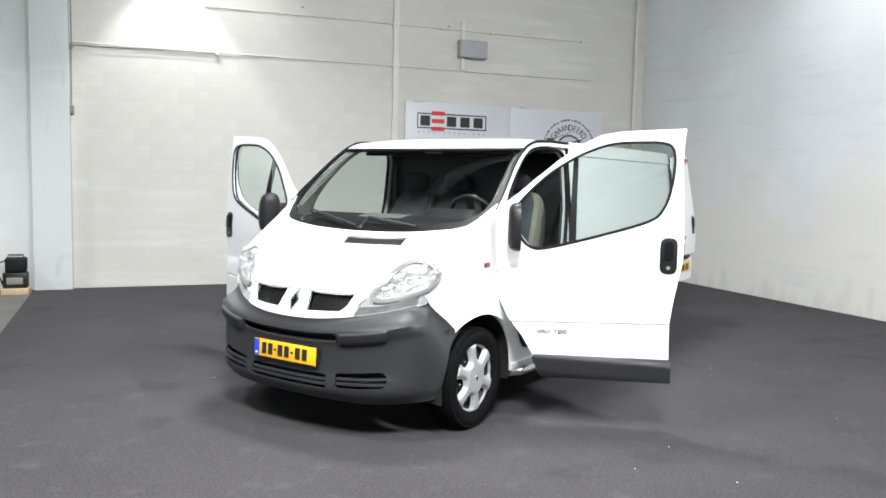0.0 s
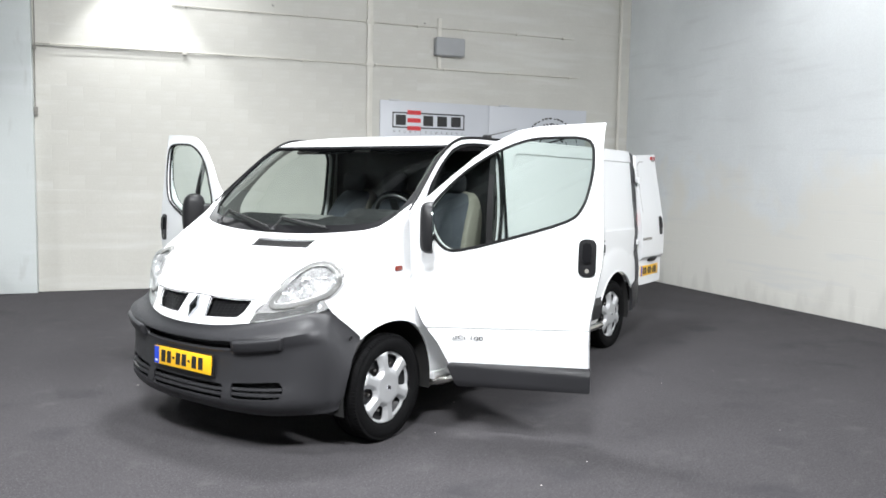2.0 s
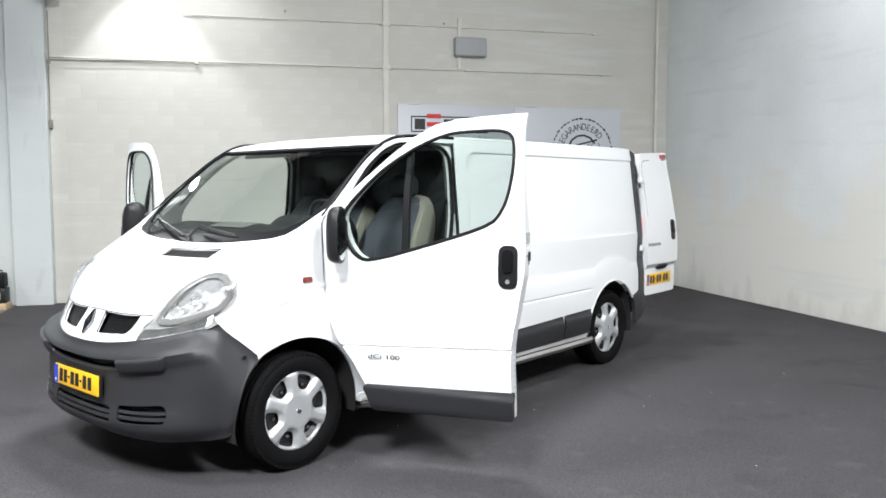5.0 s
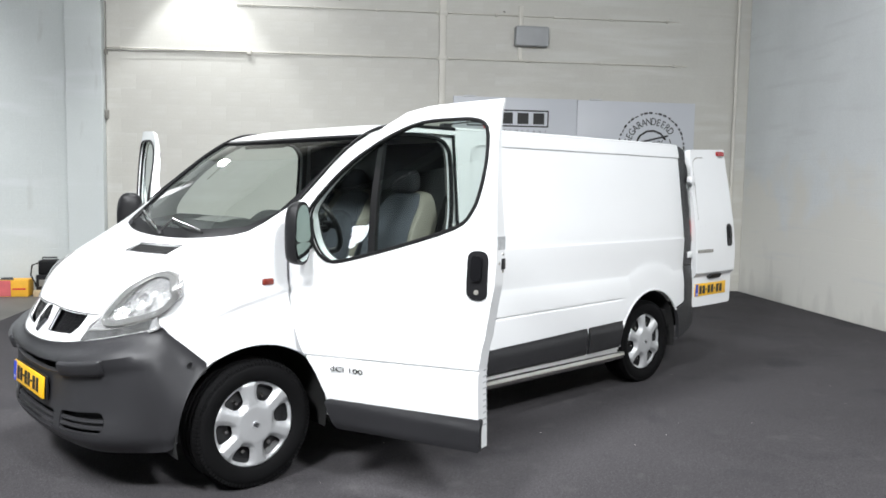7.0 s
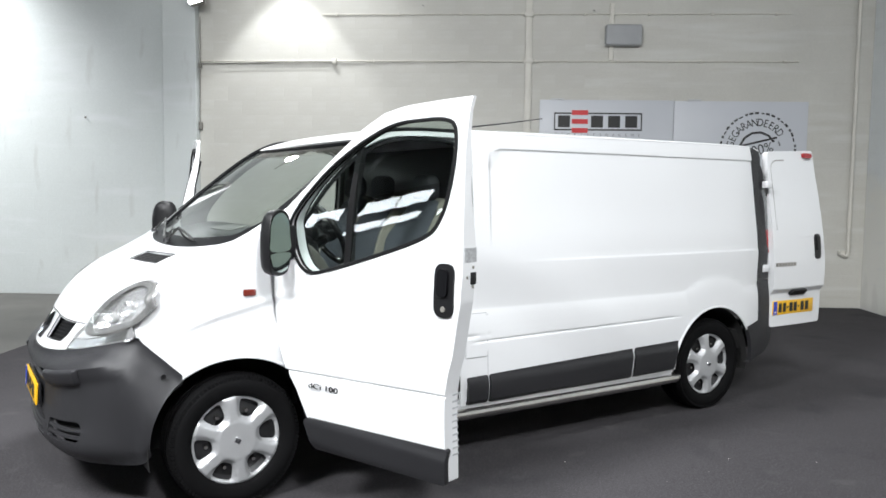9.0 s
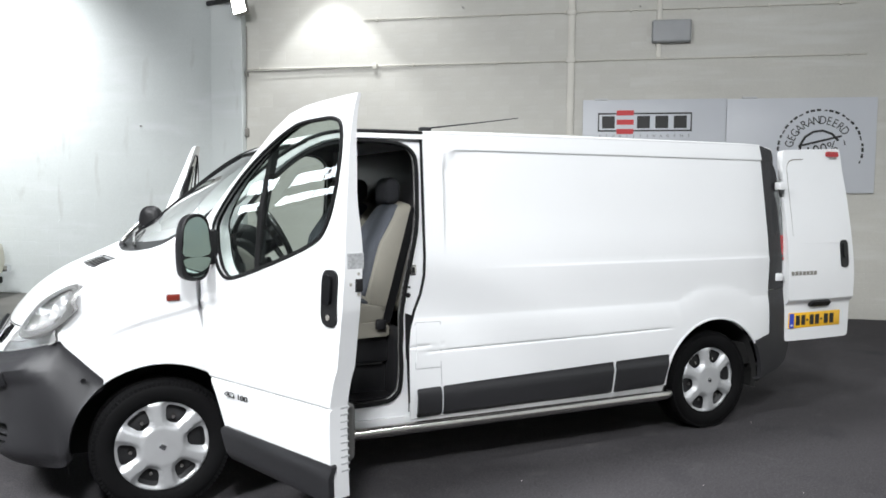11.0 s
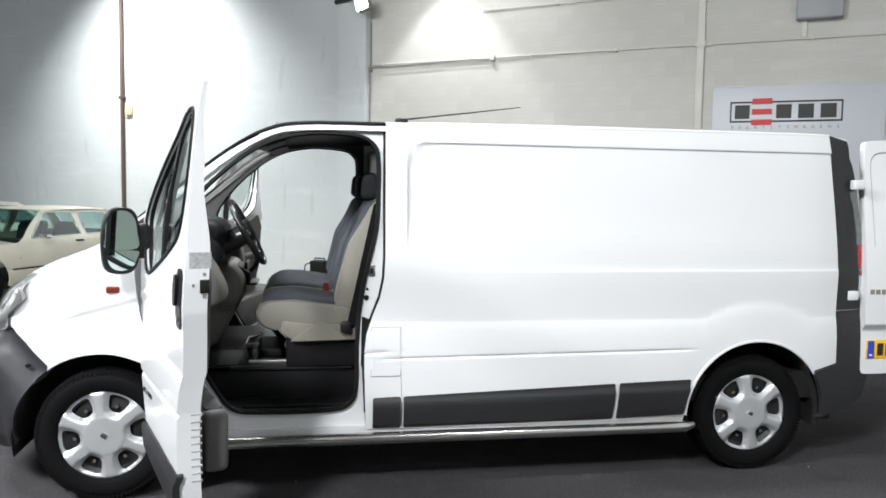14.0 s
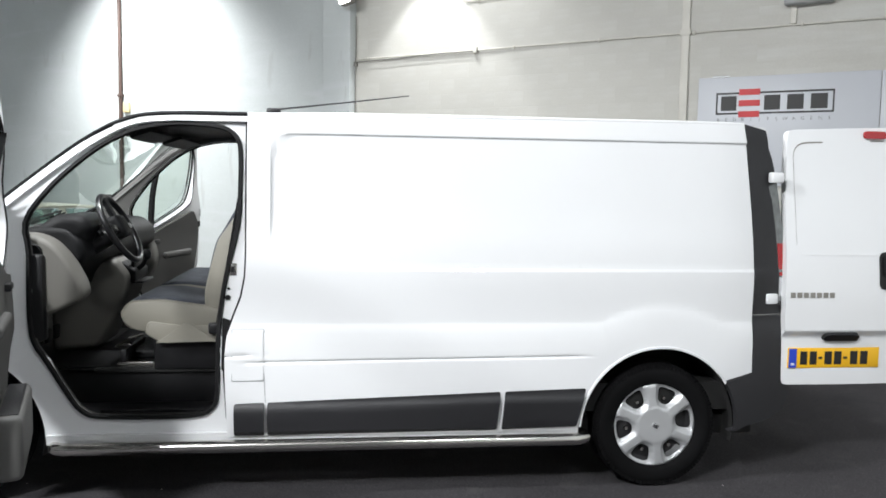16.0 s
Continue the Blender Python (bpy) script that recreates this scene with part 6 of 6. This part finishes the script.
BELT = [(-0.70, 0.72), (-0.2, 0.765), (0.45, 0.80), (1.2, 0.825), (2.0, 0.84), (2.6, 0.845), (3.2, 0.83), (3.55, 0.80)]
car_low = [(-0.70, 0.36), (-0.62, 0.27), (-0.38, 0.24)] + arc(0, 0.29, 0.345, 188, -8, 14) + [(0.42, 0.215), (2.18, 0.215)] + arc(2.563, 0.29, 0.34, 188, 10, 14) + [(3.0, 0.30), (3.50, 0.36), (3.58, 0.50)] + BELT[::-1]


def plan_sheet(y0, y1, z_at, half, n=14, thick=0.01, lift=0.0):
    return sheet(rect(-1, 1, y0, y1), lambda s, y: (s * half(y), y, z_at(y) - 0.035 * abs(s) ** 4), ucuts=steps(-0.95, 0.95, 14), vcuts=steps(y0, y1, n)[1:-1], thick=thick, lift=lift)


belt_z = spline(BELT)
for mirror in (False, True):
    part("body_side", sheet(car_low, car_side, ucuts=steps(-0.6, 3.5, 26), vcuts=steps(0.26, 0.82, 10) + [0.44, 0.455, 0.47], thick=0.015, mirror=mirror), M_CREAM, car)
    part("rubbing_strip", ribbon([(y, 0.455) for y in steps(0.38, 2.20, 12)], car_side, 0.026, 0.010, False, mirror), M_RUBBER, car, "black rubbing strip")
    win = rounded([(0.74, 0.845), (1.68, 0.860), (1.65, 1.185), (1.16, 1.185)], 0.03, 3)
    win2 = rounded([(1.77, 0.862), (2.66, 0.868), (2.60, 0.94), (2.30, 1.165), (1.79, 1.185)], 0.03, 3)
    house = [(0.50, 0.80), (3.02, 0.845), (2.82, 0.90), (2.44, 1.175), (2.32, 1.225), (1.18, 1.235), (1.09, 1.21), (0.62, 0.865)]
    up = part("cabin_side", sheet(house, car_side, holes=[win, win2], ucuts=steps(0.6, 2.9, 16), vcuts=steps(0.85, 1.2, 6), thick=0.02, mirror=mirror), M_CREAM, car)
    for loop in (win, win2):
        part("side_glass", sheet(loop, lambda y, z: (car_x(y, z) - 0.012, y, z)), M_CARGLASS, up, "teal-tinted side window") if not mirror else part("side_glass", sheet(loop, lambda y, z: (car_x(y, z) - 0.012, y, z), mirror=True), M_CARGLASS, up)
        part("glass_trim", ribbon(loop, car_side, 0.018, 0.006, True, mirror), M_CHROME, up, "chrome window trim")
    g = -1 if mirror else 1
    part("door_handle", boxed(*sorted((g * 0.775, g * 0.80)), 1.52, 1.66, 0.765, 0.79, 0.006), M_BLACK, car)
    part("door_mirror", boxed(*sorted((g * 0.80, g * 0.93)), 0.82, 0.92, 0.84, 0.90, 0.018), M_CHROME, car, "chrome door mirror")
    part("door_gap", ribbon([(1.72, 0.80), (1.72, 0.5), (1.70, 0.26)], car_side, 0.006, 0.002, False, mirror), M_CABLE, car)
    part("door_gap", ribbon([(0.50, 0.78), (0.50, 0.6), (0.50, 0.26)], car_side, 0.006, 0.002, False, mirror), M_CABLE, car)
    for y in (0.0, 2.563):
        w = part("car_wheel", lathe([(0.16, -0.07), (0.19, -0.085), (0.25, -0.085), (0.270, -0.06), (0.273, 0.0), (0.270, 0.06), (0.25, 0.085), (0.19, 0.085), (0.175, 0.07)], 40), M_TYRE, car, "black tyre", 40, pose(g * 0.69, y, 0.273, 0, 0, 0 if g > 0 else 180))
        part("car_rim", lathe([(0.0, 0.055), (0.04, 0.055), (0.06, 0.04), (0.115, 0.035), (0.140, 0.052), (0.176, 0.066)], 32), M_BRASS, w, "tarnished gold rim")
        part("rim_lip", lathe([(0.125, 0.050), (0.135, 0.058), (0.165, 0.074), (0.178, 0.078), (0.182, 0.070)], 32), M_SILVER, w, "silver rim lip")
        for k in range(10):
            part("rim_slot", boxed(0.038, 0.0425, -0.007, 0.007, 0.065, 0.108, 0.003, 1), M_UNDER, w, "", 0, pose(0, 0, 0, 36 * k))
        part("arch_shadow", boxed(*sorted((g * 0.40, g * 0.60)), y - 0.33, y + 0.33, 0.30, 0.62, 0.02), M_UNDER, car)
part("car_bonnet", plan_sheet(-0.70, 0.50, lambda y: belt_z(y) + 0.015, lambda y: car_x(y, belt_z(y)) + 0.002), M_CREAM, car)
part("car_boot", plan_sheet(2.98, 3.55, lambda y: belt_z(y) + 0.015, lambda y: car_x(y, belt_z(y)) + 0.002), M_CREAM, car)
part("car_roof", plan_sheet(1.08, 2.42, lambda y: 1.258 - 0.04 * abs((y - 1.72) / 0.68) ** 3, lambda y: 0.565), M_CREAM, car)


def slope(y0, z0, w0, y1, z1, w1):
    return lambda s, k: (s * (w0 + (w1 - w0) * k), y0 + (y1 - y0) * k - 0.05 * (1 - s * s) * (1 if y0 < 1 else -1), z0 + (z1 - z0) * k)


part("car_windscreen", sheet(rect(-1, 1, 0, 1), slope(0.54, 0.815, 0.70, 1.12, 1.225, 0.555), ucuts=steps(-0.9, 0.9, 10)), M_CARGLASS, car, "teal-tinted windscreen")
part("car_rear_window", sheet(rect(-1, 1, 0, 1), slope(3.00, 0.855, 0.69, 2.40, 1.21, 0.555), ucuts=steps(-0.9, 0.9, 10)), M_CARGLASS, car)
part("car_grille", boxed(-0.62, 0.62, -0.75, -0.69, 0.45, 0.70, 0.02), M_BLACK, car)
part("car_bumper", boxed(-0.76, 0.76, -0.82, -0.70, 0.34, 0.45, 0.03), M_CHROME, car, "chrome front bumper")
part("car_bumper", boxed(-0.76, 0.76, 3.55, 3.68, 0.36, 0.47, 0.03), M_CHROME, car, "chrome rear bumper")
part("car_tail", boxed(-0.68, 0.68, 3.50, 3.57, 0.36, 0.80, 0.02), M_CREAM, car)
for g in (1, -1):
    part("corner_lamp", boxed(*sorted((g * 0.60, g * 0.735)), -0.735, -0.66, 0.52, 0.66, 0.012), material("orange_lamp", (0.7, 0.22, 0.02), 0.25, coat=0.4), car, "orange corner lamp")
part("car_floor", boxed(-0.72, 0.72, -0.6, 3.5, 0.20, 0.30, 0.02), M_UNDER, car)
part("car_dash", boxed(-0.66, 0.66, 0.60, 0.82, 0.62, 0.84, 0.04), M_BLACK, car)
for x in (-0.34, 0.34):
    for y in (1.28,):
        part("car_seat", pillow(rounded([(y, 0.42), (y + 0.08, 0.52), (y + 0.42, 0.50), (y + 0.56, 1.02), (y + 0.66, 1.02), (y + 0.56, 0.40)], 0.05), x - 0.24, x + 0.24, 0.06), M_HEADREST, car)
part("car_rear_bench", pillow(rounded([(2.06, 0.44), (2.12, 0.54), (2.42, 0.52), (2.56, 0.88), (2.66, 0.88), (2.60, 0.42)], 0.05), -0.58, 0.58, 0.08), M_HEADREST, car)
copy_thing(car, pose(-8.47, -5.60, 0, 0, 0, 62.4))["label"] = "old pale saloon parked behind another car"

# ---- hall behind the camera ----
M_BEAM = material("grey_painted_beam", (0.22, 0.23, 0.24), 0.6, mottle=0.15)
M_PANE = material("daylit_pane", (0.85, 0.93, 1.0), 0.3, emit=13.0)
for k in range(5):
    w = -5.3 + 2.3 * k
    w_ = tagged(finish(f"window_{k + 1}", boxed(-18.02, -17.96, w - 0.98, w + 0.98, 3.65, 4.95, 0.01), M_CABLE, None, "", 0, ROOM), "steel-framed daylit window high in the side wall", "window", kind="structure")
    for z0, z1 in ((3.78, 4.02), (4.34, 4.74)):
        part("pane", boxed(-17.97, -17.94, w - 0.90, w - 0.03, z0, z1), M_PANE, w_, "", 0)
        part("pane", boxed(-17.97, -17.94, w + 0.03, w + 0.90, z0, z1), M_PANE, w_, "", 0)
for k in range(5):
    w0 = -14 + 4.2 * k
    setting("roof_beam", boxed(-18, 7.05, w0 - 0.10, w0 + 0.10, HIGH - 0.5, HIGH, 0.01), M_BEAM, "grey steel roof beam", "beam", ROOM)

# ---- litter on the carpet ----
litter = bmesh.new()
rnd = random.Random(11)
for k in range(46):
    u, w, r = rnd.uniform(-2.4, 6.2), rnd.uniform(-7.0, 2.0), rnd.uniform(0.003, 0.008)
    a = rnd.uniform(0, 6.28)
    ring = [litter.verts.new((u + r * rnd.uniform(0.6, 1.2) * math.cos(a + q), w + r * rnd.uniform(0.6, 1.2) * math.sin(a + q), 0.002 + rnd.uniform(0, 0.002))) for q in (0, 1.3, 2.6, 3.9, 5.1)]
    top = litter.verts.new((u, w, 0.005))
    for q in range(5):
        litter.faces.new((ring[q], ring[(q + 1) % 5], top))
tagged(finish("litter", litter, material("paper_crumbs", (0.55, 0.53, 0.50), 0.8, mottle=0.3, mottle_scale=0.6), None, "", 0, ROOM), "tiny pale crumbs and fluff on the carpet", "litter", kind="stuff")

# ---- block walls ----


def block_form(l, h, proud=0.0008, c=0.006):
    g = 0.0
    a = [(g, 0.012, g), (l - g, 0.012, g), (l - g, 0.012, h - g), (g, 0.012, h - g)]
    b = [(g, 0.0, g), (l - g, 0.0, g), (l - g, 0.0, h - g), (g, 0.0, h - g)]
    f = [(g + c, -proud, g + c), (l - g - c, -proud, g + c), (l - g - c, -proud, h - g - c), (g + c, -proud, h - g - c)]
    verts = a + b + f
    faces = [(8, 9, 10, 11)] + [(i + o, (i + 1) % 4 + o, (i + 1) % 4 + o + 4, i + o + 4) for o in (0, 4) for i in range(4)]
    return verts, faces


def mesh_of(name, verts, faces, mat):
    me = bpy.data.meshes.new(name)
    me.from_pydata(verts, [], faces)
    me.materials.append(mat)
    me.validate()
    return me


BL, BH = 0.40, 0.20


def courses(length, high):
    """Half-bond places (start, width, height) of blocks on a wall."""
    for j in range(int(high / BH)):
        x = -BL / 2 if j % 2 else 0.0
        while x < length - 0.02:
            a, b = max(x, 0.0), min(x + BL, length)
            if b - a > 0.05:
                yield a, b - a, j * BH
            x += BL


def block_wall(parent, start, length, high, mat, turn, stretch=None):
    """Blocks on a wall's face; turn maps (along, out, up) to the hall. Blocks in the stretch are single parts."""
    rnd = random.Random(4)
    bv, bf, single, made = [], [], None, 0
    for a, l, z in courses(length, high):
        p = (start + a, rnd.uniform(-0.0008, 0.0008), z)
        if stretch and abs(l - BL) < 1e-6 and stretch[0] < start + a < stretch[1] and stretch[2] < z < stretch[3] and made < 300:
            if single is None:
                single = mesh_of("block", *block_form(BL, BH), mat)
            ob = new("block", single)
            ob.parent, ob.matrix_basis = parent, turn @ Matrix.Translation(p)
            made += 1
            continue
        v, f = block_form(l, BH)
        n = len(bv)
        bv += [turn @ Vector((x + p[0], y + p[1], q + p[2])) for x, y, q in v]
        bf += [tuple(i + n for i in face) for face in f]
    rest = new("block_courses", mesh_of("block_courses", bv, bf, mat))
    rest.parent = parent
    tagged(rest, kind="stuff")


wn = bpy.data.objects["wall_north"]
block_wall(wn, -2.25, 9.30, HIGH, M_BLOCK, Matrix.Translation((0, 6.693, 0)), (-2.2, 3.0, 1.35, 4.7))
block_wall(wn, -17.9, 15.17, HIGH, M_BLOCKBLUE, Matrix.Translation((0, 6.693, 0)))
we = bpy.data.objects["wall_east"]
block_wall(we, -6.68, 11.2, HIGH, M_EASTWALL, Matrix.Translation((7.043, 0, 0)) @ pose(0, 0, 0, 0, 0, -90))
